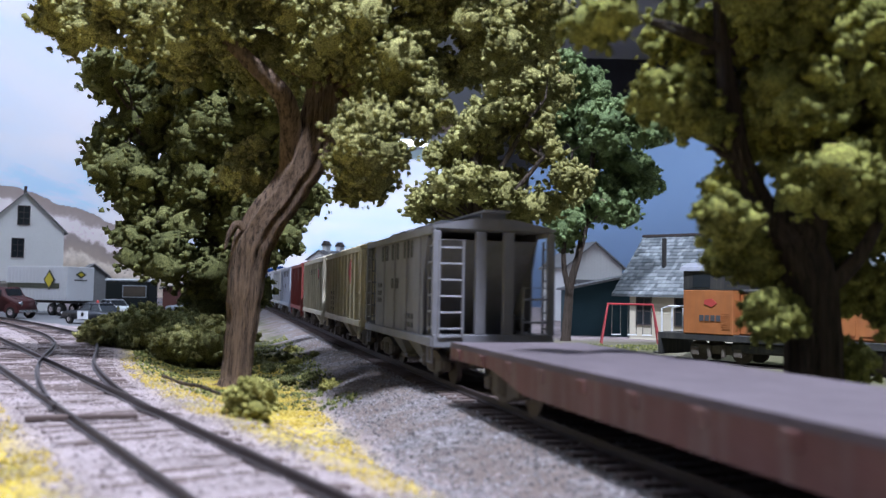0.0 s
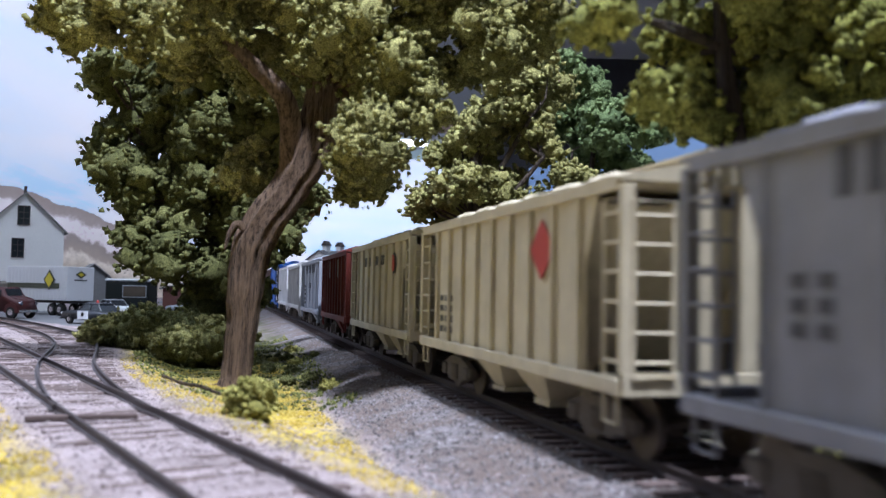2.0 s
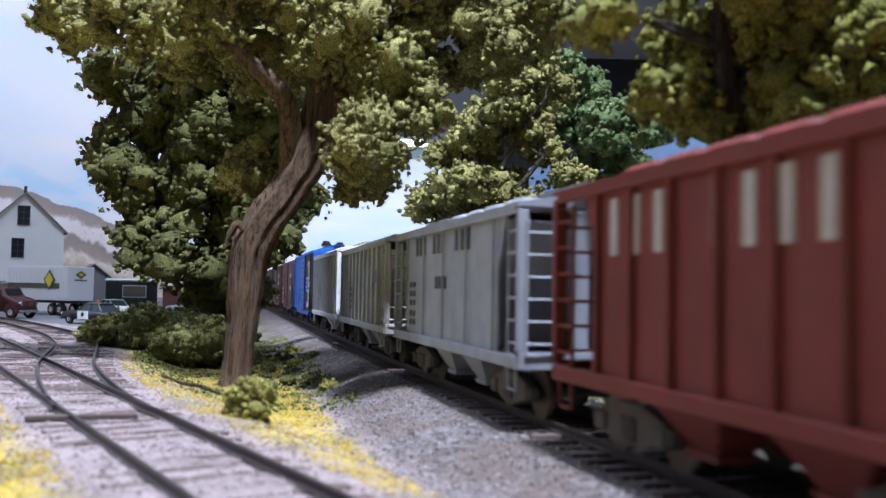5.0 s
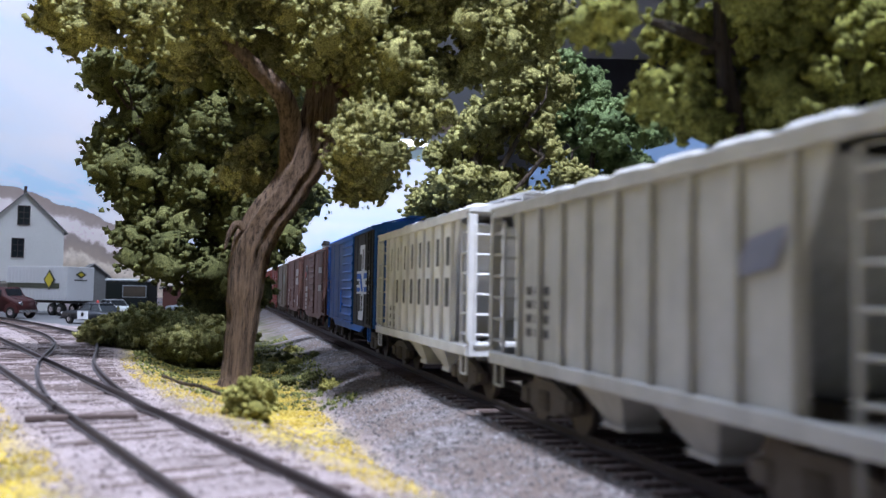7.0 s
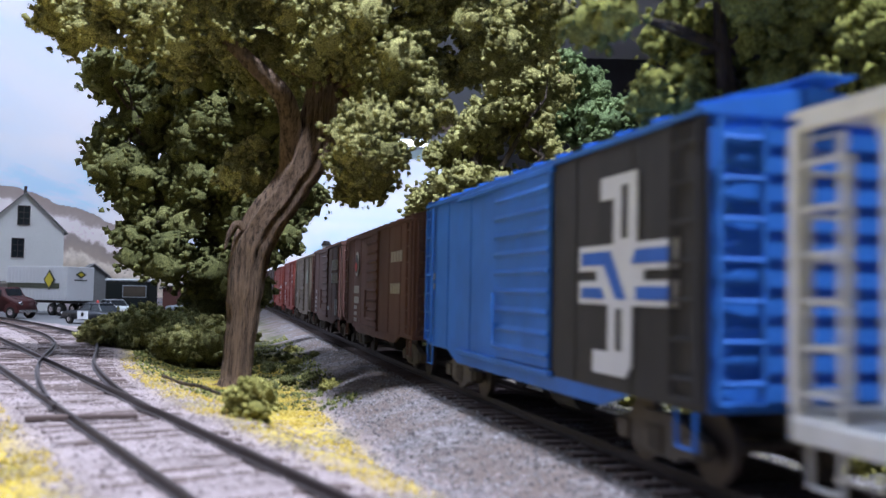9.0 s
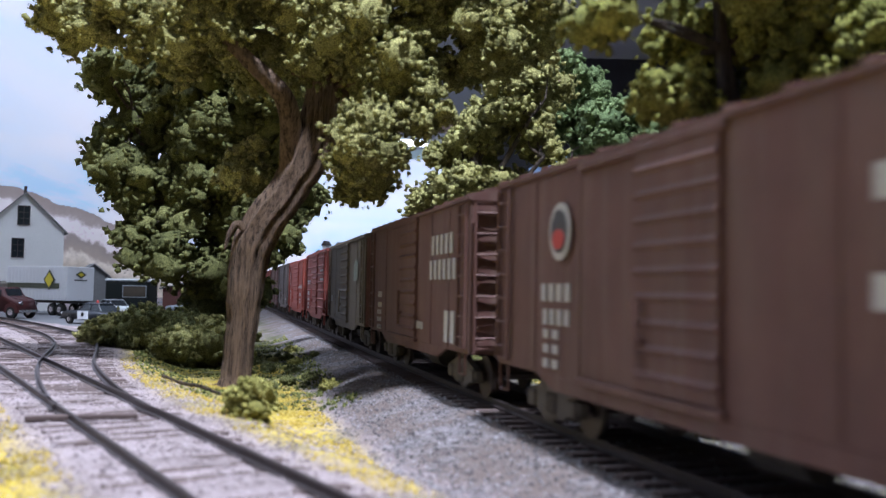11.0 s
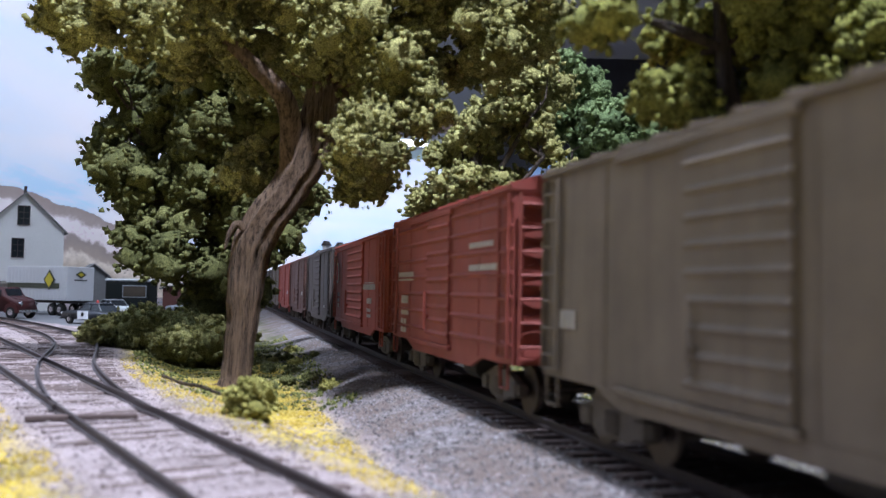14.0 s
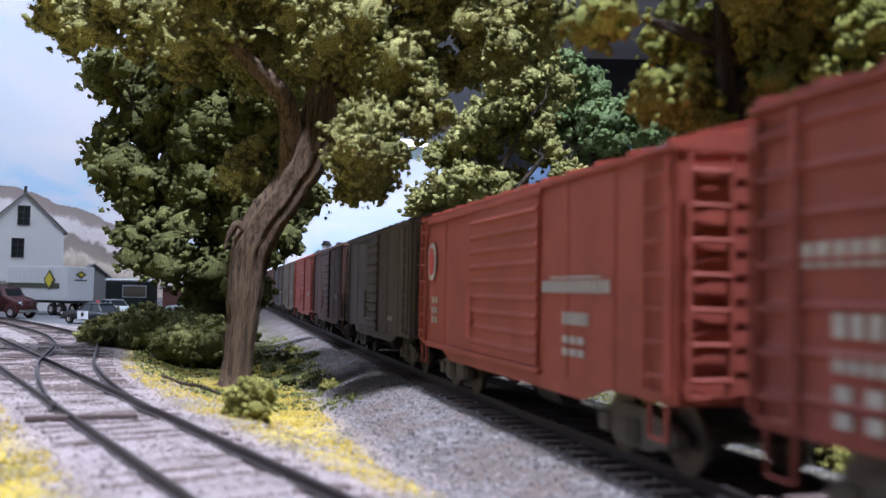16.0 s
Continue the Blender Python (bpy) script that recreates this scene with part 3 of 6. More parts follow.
    bm = bmesh.new()
    tube(bm, [(-5.5, -2.2, 2.2), (-3.9, -2.2, 2.2)], 0.6, 10)
    part("brake_cylinder", bm, M_BLACK, car)
    for mat, rows in letters:
        bars(car, mat, rows, -w - 0.06)
    TRAIN.append((car, middle))
    return car


def flat_car(name, label, material, deck, middle, length):
    car = empty(name, label, "freight car", group="cars of the freight train")
    h, w = length / 2, 4.9
    bm = bmesh.new()
    prism(bm, [(-h, 3.5), (-h, 2.6), (-h + 9, 2.6), (-h + 14, 1.7), (h - 14, 1.7), (h - 9, 2.6), (h, 2.6), (h, 3.5)], 1, -w, -w + 0.3)
    prism(bm, [(-h, 3.5), (-h, 2.6), (-h + 9, 2.6), (-h + 14, 1.7), (h - 14, 1.7), (h - 9, 2.6), (h, 2.6), (h, 3.5)], 1, w - 0.3, w)
    part("side_sill", bm, material, car)
    for y in (-1, 1):
        for k in range(11):
            x = -h + 2 + (length - 4) * k / 10
            bm = bmesh.new()
            box(bm, x - 0.4, x + 0.4, min(y * w, y * (w + 0.14)), max(y * w, y * (w + 0.14)), 2.7, 3.35, 0.04)
            part("stake_pocket", bm, material, car)
    n = int(length / 0.75)
    for k in range(n):
        bm = bmesh.new()
        x = -h + length * (k + 0.5) / n
        box(bm, x - 0.36, x + 0.36, -w - 0.02, w + 0.02, 3.4, 3.75)
        part("deck_plank", bm, deck, car)
    bm = bmesh.new()
    box(bm, -h, h, -1.2, 1.2, 1.9, 3.3)
    for k in range(8):
        x = -h + 4 + (length - 8) * k / 7
        box(bm, x - 0.25, x + 0.25, -w + 0.3, w - 0.3, 2.4, 3.3)
    part("underframe", bm, M_BLACK, car)
    for e in (-1, 1):
        bm = bmesh.new()
        box(bm, e * h - 0.2, e * h + 0.2, -w, w, 2.5, 3.7, 0.04)
        part("end_sill", bm, material, car)
        truck_parts(car, e * (h - 7))
        coupler(car, e * h, e)
    TRAIN.append((car, middle))
    return car


GRIME = (0.15, 0.125, 0.10)
P_GREY = paint("grey_hopper_paint", (0.20, 0.20, 0.225), GRIME, 0.25)
P_BLUEGREY = paint("blue_grey_hopper_paint", (0.29, 0.31, 0.36), GRIME, 0.25)
P_LIGHTGREY = paint("light_grey_hopper_paint", (0.42, 0.42, 0.41), GRIME, 0.30)
P_CREAM = paint("dusty_cream_hopper_paint", (0.52, 0.46, 0.33), (0.26, 0.20, 0.13), 0.30)
P_CREAM2 = paint("pale_cream_hopper_paint", (0.47, 0.43, 0.33), (0.24, 0.19, 0.13), 0.30)
P_OXIDE = paint("bright_oxide_red_paint", (0.16, 0.028, 0.022), (0.11, 0.055, 0.045), 0.35)
P_WHITE = paint("clean_white_hopper_paint", (0.70, 0.70, 0.71), (0.44, 0.43, 0.42), 0.15)
P_BLUE = paint("bright_blue_paint", (0.03, 0.14, 0.50), (0.05, 0.08, 0.16), 0.15, 0.5)
P_BLACKSIDE = paint("black_boxcar_paint", (0.03, 0.028, 0.03), (0.10, 0.085, 0.07), 0.3)
P_BROWN = paint("dusty_brown_paint", (0.115, 0.055, 0.045), (0.17, 0.13, 0.10), 0.45)
P_BROWN2 = paint("weathered_red_brown_paint", (0.17, 0.075, 0.06), (0.19, 0.14, 0.10), 0.40)
P_WEATHER = paint("heavily_weathered_grey_brown_paint", (0.155, 0.125, 0.095), (0.08, 0.062, 0.05), 0.55)
P_RED = paint("box_car_red_paint", (0.235, 0.055, 0.042), (0.13, 0.07, 0.055), 0.3)
P_RED2 = paint("fresh_box_car_red_paint", (0.30, 0.066, 0.045), (0.14, 0.07, 0.05), 0.25)
P_SLATE = paint("dark_slate_brown_paint", (0.10, 0.08, 0.075), (0.17, 0.14, 0.11), 0.45)
P_RUST = paint("faded_flat_car_red_paint", (0.115, 0.048, 0.043), (0.19, 0.16, 0.14), 0.6)
P_DECK = paint("worn_grey_red_deck_wood", (0.105, 0.085, 0.095), (0.07, 0.055, 0.06), 0.5, 0.8)


def codes(x, z, n=2, rows=3):
    return [(x, z - k * 0.75, n, 0.9, 0.45, 0.3) for k in range(rows)]


def build_train():
    flat_car("flat_car", "faded red flat car with a bare worn wooden deck", P_RUST, P_DECK, -291.2, 53.5)
    hopper_car("covered_hopper", "grey covered hopper with faded dark block lettering", P_GREY, -243.6, 30.1, 5,
               [(M_DARK_LET, [(-7.5, 10.2, 3, 0.85, 1.5, 0.35), (-2.5, 10.2, 3, 0.85, 1.5, 0.35), (3.0, 10.2, 3, 0.85, 1.5, 0.6), (-2.5, 7.5, 4, 0.7, 0.95, 0.2)] + codes(-9.5, 7.6) + codes(4, 4.9, 3, 2))], rib_w=0.12)
    hopper_car("covered_hopper", "dusty cream covered hopper with a red diamond emblem", P_CREAM, -206.1, 35.0, 9,
               [(M_DARK_LET, codes(-12.5, 6.6, 3, 4))], rail_material=P_CREAM)
    hopper_car("covered_hopper", "pale cream covered hopper with dark lettering and red round emblem", P_CREAM2, -167.0, 33.6, 8,
               [(M_DARK_LET, [(-9.5, 9.9, 1, 0.9, 1.3, 0.2), (-8.3, 9.9, 4, 0.7, 1.0, 0.3), (-2.6, 9.9, 1, 0.95, 1.3, 0.2), (-1.3, 9.9, 7, 0.7, 1.0, 0.28)])])
    hopper_car("covered_hopper", "oxide red covered hopper with tall white block lettering", P_OXIDE, -130.5, 28.0, 7,
               [(M_WHITE_LET, [(-8.4, 9.0, 3, 0.85, 2.5, 1.05), (-0.6, 9.0, 4, 0.85, 2.5, 1.05)])])
    hopper_car("covered_hopper", "blue-grey covered hopper with faded dark block lettering", P_BLUEGREY, -94.7, 33.0, 5,
               [(M_DARK_LET, [(-9.5, 10.2, 3, 0.9, 1.5, 0.35), (-3.8, 10.2, 3, 0.9, 1.5, 0.35), (2.5, 10.2, 3, 0.9, 1.5, 0.6), (-3.0, 7.5, 4, 0.7, 0.95, 0.2)] + codes(-11.5, 7.6) + codes(-11.5, 5.2, 2, 2))], rib_w=0.12)
    hopper_car("covered_hopper", "light grey covered hopper with a small blue emblem", P_LIGHTGREY, -56.3, 32.6, 9,
               [(M_DARK_LET, codes(-11, 7.2, 3, 4))])
    hopper_car("covered_hopper", "clean white covered hopper with tall dark lettering", P_WHITE, -18.6, 32.8, 9,
               [(M_DARK_LET, [(-10.6, 9.2, 8, 1.5, 2.1, 1.4), (-8.1, 6.2, 7, 1.5, 2.1, 1.45)] + codes(-10.7, 5.4, 2, 3))], eave=12.6)
    box_car("box_car", "bright blue boxcar with black half side and white emblem", P_BLUE, 22.9, 40.1,
            [(M_WHITE_LET, codes(-18.5, 8.2, 1, 2))], eave=14.0, door_material=P_BLUE, half_material=P_BLACKSIDE, door_x=1.4, door_w=8.6)
    box_car("box_car", "dusty brown boxcar with round white emblem", P_BROWN, 68.3, 40.6,
            [(M_WHITE_LET, [(-13.5, 6.9, 4, 0.8, 0.9, 0.2), (-13.2, 5.7, 4, 0.7, 0.8, 0.2)] + codes(-13.2, 5.0, 2, 3) + [(10, 10.0, 4, 1.2, 1.0, 0.2), (10, 7.0, 4, 1.0, 1.0, 0.2)])], eave=13.6)
    box_car("box_car", "dusty red-brown boxcar with large white lettering", P_BROWN, 113.4, 37.2,
            [(M_WHITE_LET, [(8.1, 10.1, 5, 0.9, 1.5, 0.45), (7.6, 8.2, 6, 0.9, 1.5, 0.45), (12.2, 3.6, 2, 1.4, 2.3, 0.3), (-14.5, 6.6, 3, 0.55, 0.6, 0.12), (-14.5, 5.6, 4, 0.42, 0.5, 0.1)] + codes(-14.8, 4.9, 2, 3) + [(3.3, 4.2, 3, 0.6, 0.6, 0.2)])], eave=13.6)
    box_car("box_car", "heavily weathered grey-brown boxcar with faded shield", P_WEATHER, 154.2, 34.0,
            [(M_WHITE_LET, [(-14.8, 5.6, 3, 0.55, 0.9, 0.1)])], eave=13.4, end_material=P_BROWN2)
    box_car("box_car", "red boxcar with horizontal ribs and thin white lettering", P_RED, 192.8, 33.6,
            [(M_WHITE_LET, [(8.0, 10.2, 7, 0.6, 0.35, 0.15), (8.0, 8.7, 8, 0.7, 0.4, 0.1), (-14.5, 8.2, 9, 0.55, 0.75, 0.12), (-13.2, 6.2, 4, 0.6, 0.7, 0.1), (-13.2, 5.2, 5, 0.5, 0.6, 0.1)] + codes(-13.2, 4.4, 2, 2))], eave=13.4, ribbed=True, door_w=6.5)
    box_car("box_car", "fresh red boxcar with a white oval emblem", P_RED2, 234.4, 40.0,
            [(M_WHITE_LET, [(6.5, 7.35, 12, 0.55, 0.6, 0.12), (9.2, 5.8, 6, 0.42, 0.6, 0.1), (9.2, 4.9, 3, 0.8, 0.35, 0.1), (9.2, 4.3, 3, 0.8, 0.35, 0.1), (-16.5, 6.4, 2, 0.5, 0.5, 0.5), (-16.5, 5.6, 2, 0.5, 0.5, 0.5), (-16.5, 4.9, 2, 0.5, 0.5, 0.5), (6.5, 8.05, 1, 8.0, 0.1, 0)])], eave=13.0, door_w=12)
    box_car("box_car", "dark slate-brown boxcar with faded round emblem", P_SLATE, 277.9, 38.2,
            [(M_WHITE_LET, [(9.0, 4.4, 3, 0.6, 0.4, 0.2)])])
    box_car("box_car", "dusty brown boxcar with plain sides", P_BROWN, 321.0, 40.5, [(M_WHITE_LET, [(10, 6, 4, 0.7, 0.7, 0.2)])])
    box_car("box_car", "bright red boxcar with plain sides", P_RED2, 363.0, 40.5, [(M_WHITE_LET, [(10, 6, 4, 0.7, 0.7, 0.2)])])
    box_car("box_car", "weathered grey boxcar with plain sides", P_WEATHER, 405.0, 40.5, [(M_WHITE_LET, [(10, 6, 4, 0.7, 0.7, 0.2)])])
    box_car("box_car", "dark slate boxcar with plain sides", P_SLATE, 447.0, 40.5, [(M_WHITE_LET, [(10, 6, 4, 0.7, 0.7, 0.2)])])
    box_car("box_car", "red-brown boxcar with plain sides", P_BROWN2, 489.0, 40.5, [(M_WHITE_LET, [(10, 6, 4, 0.7, 0.7, 0.2)])])
    box_car("box_car", "dusty brown boxcar with plain sides", P_BROWN, 531.0, 40.5, [(M_WHITE_LET, [(10, 6, 4, 0.7, 0.7, 0.2)])])


build_train()


def emblem(car, material, poly, y=-4.82, deep=0.06, name="emblem"):
    bm = bmesh.new()
    prism(bm, poly, 1, y - deep, y)
    return part(name, bm, material, car)


def disc(x, z, rx, rz, n=22):
    return [(x + rx * math.cos(2 * math.pi * k / n), z + rz * math.sin(2 * math.pi * k / n)) for k in range(n)]


CARS = [c for c, _ in TRAIN]
emblem(CARS[2], M_RED_LET, [(8.2, 8.0), (9.9, 9.6), (8.2, 11.2), (6.5, 9.6)])
emblem(CARS[3], M_DARK_LET, disc(9.2, 9.9, 0.85, 1.0))
emblem(CARS[3], M_RED_LET, disc(9.2, 9.9, 0.66, 0.8), -4.9)
emblem(CARS[6], plain("faded_blue_grey_emblem", (0.20, 0.21, 0.28), 0.8, 0, 4.0, 0.3), [(8.6, 7.9), (9.4, 9.2), (11.6, 9.6), (10.8, 8.2)])
BLUE = CARS[8]
for poly in ([(11.6, 12.5), (15.0, 12.5), (15.0, 9.2), (12.9, 9.2), (12.9, 11.5), (11.6, 11.5)], [(12.4, 7.2), (14.6, 7.2), (14.6, 4.3), (14.0, 3.8), (10.9, 3.8), (10.9, 4.8), (12.4, 4.8)]):
    emblem(BLUE, M_EMBLEM_WHITE, poly, -4.74, 0.05)
emblem(BLUE, M_EMBLEM_WHITE, [(9.3, 9.5), (18.2, 9.5), (18.2, 8.35), (15.6, 8.35), (15.6, 7.9), (18.2, 7.9), (18.2, 6.85), (9.3, 6.85), (9.3, 7.9), (11.2, 7.9), (11.2, 8.35), (9.3, 8.35)], -4.73, 0.05)
for poly in ([(9.7, 8.6), (12.0, 8.6), (13.2, 7.1), (14.1, 7.1), (12.6, 9.2), (9.7, 9.2)], [(9.7, 7.1), (12.1, 7.1), (11.7, 7.6), (9.7, 7.6)], [(14.6, 8.6), (17.8, 8.6), (17.8, 9.2), (15.0, 9.2)], [(15.0, 7.1), (17.8, 7.1), (17.8, 7.65), (15.0, 7.65)]):
    emblem(BLUE, M_BLUE_LET, poly, -4.79, 0.05)
for poly in ([(13.7, 9.7), (14.2, 9.7), (14.2, 12.0), (13.7, 12.0)], [(13.2, 4.9), (13.7, 4.9), (13.7, 6.7), (13.2, 6.7)]):
    emblem(BLUE, P_BLACKSIDE, poly, -4.80, 0.03)
emblem(CARS[9], M_WHITE_LET, disc(-10.8, 10.4, 1.3, 1.45))
emblem(CARS[9], M_DARK_LET, disc(-10.8, 10.4, 0.98, 1.1), -4.88)
emblem(CARS[9], M_RED_LET, disc(-10.8, 10.0, 0.7, 0.5), -4.94)
emblem(CARS[11], plain("faded_green_white_shield", (0.27, 0.30, 0.25), 0.8, 0, 2.0, 0.4), [(9.2, 8.4), (12.2, 8.4), (12.2, 10.4), (10.7, 11.0), (9.2, 10.4)])
emblem(CARS[13], M_WHITE_LET, disc(-16.3, 9.6, 1.15, 1.45))
emblem(CARS[13], M_RED_LET, disc(-16.3, 9.6, 0.8, 1.1), -4.88)

# ------------------------------------------------------------------ trees
def ball_data(subdivisions):
    bm = bmesh.new()
    bmesh.ops.create_icosphere(bm, subdivisions=subdivisions, radius=1.0)
    bm.verts.ensure_lookup_table()
    v = np.array([tuple(q.co) for q in bm.verts])
    f = np.array([[q.index for q in face.verts] for face in bm.faces])
    bm.free()
    return v, f


BALL_V, BALL_F = ball_data(2)
BUD_V, BUD_F = ball_data(1)


def turns(rs, n):
    """n random rotations."""
    q = rs.normal(size=(n, 4))
    q /= np.linalg.norm(q, axis=1)[:, None]
    w, x, y, z = q.T
    return np.stack((1 - 2 * (y * y + z * z), 2 * (x * y - w * z), 2 * (x * z + w * y), 2 * (x * y + w * z), 1 - 2 * (x * x + z * z), 2 * (y * z - w * x), 2 * (x * z - w * y), 2 * (y * z + w * x), 1 - 2 * (x * x + y * y)), -1).reshape(-1, 3, 3)


def leaf_cloud(name, clumps, material, parent, bud, density, seed, grains=4):
    """Foam foliage: clumps (x, y, z, r), each a dark core set with knobbly buds, the buds dusted with loose grains; one mesh."""
    rs = np.random.RandomState(seed)
    flake = np.array([(1.0, 0, 0.3), (0, 0.8, -0.25), (-1.0, 0, 0.3), (0, -0.8, -0.25)], float)
    squash = np.array((1, 1, 0.85))
    centres, sizes, outward, cores = [], [], [], []

    def lump(d, x, y, z):
        return 1 + 0.28 * np.sin(d[:, 0] * 4 + x * 3) * np.cos(d[:, 1] * 5 + y * 3) + 0.22 * np.sin(d[:, 2] * 6 + z * 5 + d[:, 0] * 3)

    for x, y, z, r in clumps:
        n = max(8, int(density * (r / bud) ** 2))
        d = rs.normal(size=(n, 3))
        d /= np.linalg.norm(d, axis=1)[:, None]
        rad = r * lump(d, x, y, z) * rs.uniform(0.78, 1.06, n)
        centres.append(np.array((x, y, z)) + d * squash * rad[:, None])
        sizes.append(bud * rs.uniform(0.4, 1.25, n))
        outward.append(d)
        cores.append(np.array((x, y, z)) + BALL_V * (0.80 * r * lump(BALL_V, x, y, z) * rs.uniform(0.85, 1.1, len(BALL_V)))[:, None] * squash)
    c, sz, out = np.concatenate(centres), np.concatenate(sizes), np.concatenate(outward)
    n, nv = len(c), len(BUD_V)
    buds = c[:, None, :] + np.einsum("nij,kj->nki", turns(rs, n), BUD_V) * sz[:, None, None] * rs.uniform(0.35, 1.5, (n, nv, 1))
    d = rs.normal(size=(n * grains, 3)) * 0.7 + np.repeat(out, grains, 0)
    d /= np.linalg.norm(d, axis=1)[:, None]
    gc = np.repeat(c, grains, 0) + d * (np.repeat(sz, grains) * rs.uniform(0.85, 1.5, n * grains))[:, None]
    gs = bud * 0.27 * rs.uniform(0.6, 1.3, n * grains)
    g = gc[:, None, :] + np.einsum("nij,kj->nki", turns(rs, len(gc)), flake) * gs[:, None, None]
    lists = [(buds.reshape(-1, 3), BUD_F, n, nv), (g.reshape(-1, 3), np.array(((0, 1, 3), (1, 2, 3))), len(gc), 4), (np.concatenate(cores), BALL_F, len(cores), len(BALL_V))]
    faces, start = [], 0
    for v, f, count, each in lists:
        faces.append((start + np.arange(count)[:, None, None] * each + f[None]).reshape(-1))
        start += len(v)
    verts, faces = np.concatenate([v for v, *_ in lists]) * FT, np.concatenate(faces)
    mesh = bpy.data.meshes.new(name)
    mesh.vertices.add(len(verts))
    mesh.vertices.foreach_set("co", verts.astype(np.float32).reshape(-1))
    mesh.loops.add(len(faces))
    mesh.loops.foreach_set("vertex_index", faces.astype(np.int32))
    mesh.polygons.add(len(faces) // 3)
    mesh.polygons.foreach_set("loop_start", np.arange(0, len(faces), 3, dtype=np.int32))
    mesh.update(calc_edges=True)
    mesh.materials.append(material)
    ob = new(name, mesh)
    ob.parent = parent
    return ob


def clumps_of(lobes, size, seed, fill=1.0):
    """Splits large lobes of a crown into clumps of foliage with gaps between."""
    rnd = random.Random(seed)
    out = []
    for i, (x, y, z, r) in enumerate(lobes):
        n = max(6, int(fill * 6.5 * (r / size) ** 2))
        for k in range(n):
            d = Vector((rnd.gauss(0, 1), rnd.gauss(0, 1), rnd.gauss(0, 1))).normalized() * r * rnd.uniform(0.55, 0.95)
            q = Vector((x + d.x, y + d.y, z + d.z * 0.9))
            if any(j != i and (q - Vector(o[:3])).length < 0.62 * o[3] for j, o in enumerate(lobes)):
                continue
            out.append((*q, size * (0.45 + 0.85 * rnd.random() ** 1.6)))
    return out


def tree(name, label, trunks, lobes, bark_material, leaf_material, size, bud, density, seed, twigs=0, fill=1.0):
    base = trunks[0][0]
    thing = empty(name, label, "tree")
    for k, line in enumerate(trunks):
        pts = smooth_line(line, 6)
        rnd = random.Random(seed + k)
        bm = bmesh.new()
        path = [(p[0] + rnd.uniform(-0.05, 0.05) * p[3], p[1] + rnd.uniform(-0.05, 0.05) * p[3], p[2]) for p in pts]
        radii = [p[3] * (1.0 + (0.5 if k == 0 and i == 0 else 0.18 if k == 0 and i == 1 else 0)) for i, p in enumerate(pts)]
        tube(bm, path, radii, 40 if k == 0 else 14, 0.07, seed + k, 0.42)
        smooth(part("trunk" if k == 0 else "limb", bm, bark_material, thing))
    top = Vector(trunks[0][-2][:3])
    clumps = clumps_of(lobes, size, seed, fill)
    rnd = random.Random(seed + 50)
    made = 0
    for x, y, z, r in clumps[::4]:                      # branches that carry the clumps
        b = Vector((x, y, z))
        a = min((Vector(p[:3]) for line in trunks for p in line[2:]), key=lambda v: (v - b).length + (6 if v.z > b.z else 0))
        if made < 34 and 2.0 < (b - a).length < 13:
            made += 1
            mid = (a + b) / 2 + Vector((rnd.uniform(-1, 1), rnd.uniform(-1, 1), rnd.uniform(-0.8, 0.6)))
            bm = bmesh.new()
            tube(bm, smooth_line([a, mid, b], 3), [0.24, 0.22, 0.19, 0.16, 0.13, 0.09, 0.05], 6)
            part("branch", bm, bark_material, thing)
    if twigs:
        for k in range(twigs):
            x, y, z, r = clumps[rnd.randrange(len(clumps))]
            a = Vector((x, y - r * 0.8, z))
            b = a + Vector((rnd.uniform(-2.2, 2.2), -rnd.uniform(0.2, 0.8), rnd.uniform(-0.6, 2.0)))
            bm = bmesh.new()
            tube(bm, [a, (a + b) / 2 + Vector((0, 0, 0.2)), b], [0.13, 0.09, 0.05], 5)
            part("bare_twig", bm, M_TWIG, thing)
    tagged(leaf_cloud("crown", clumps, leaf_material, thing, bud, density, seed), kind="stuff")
    return thing


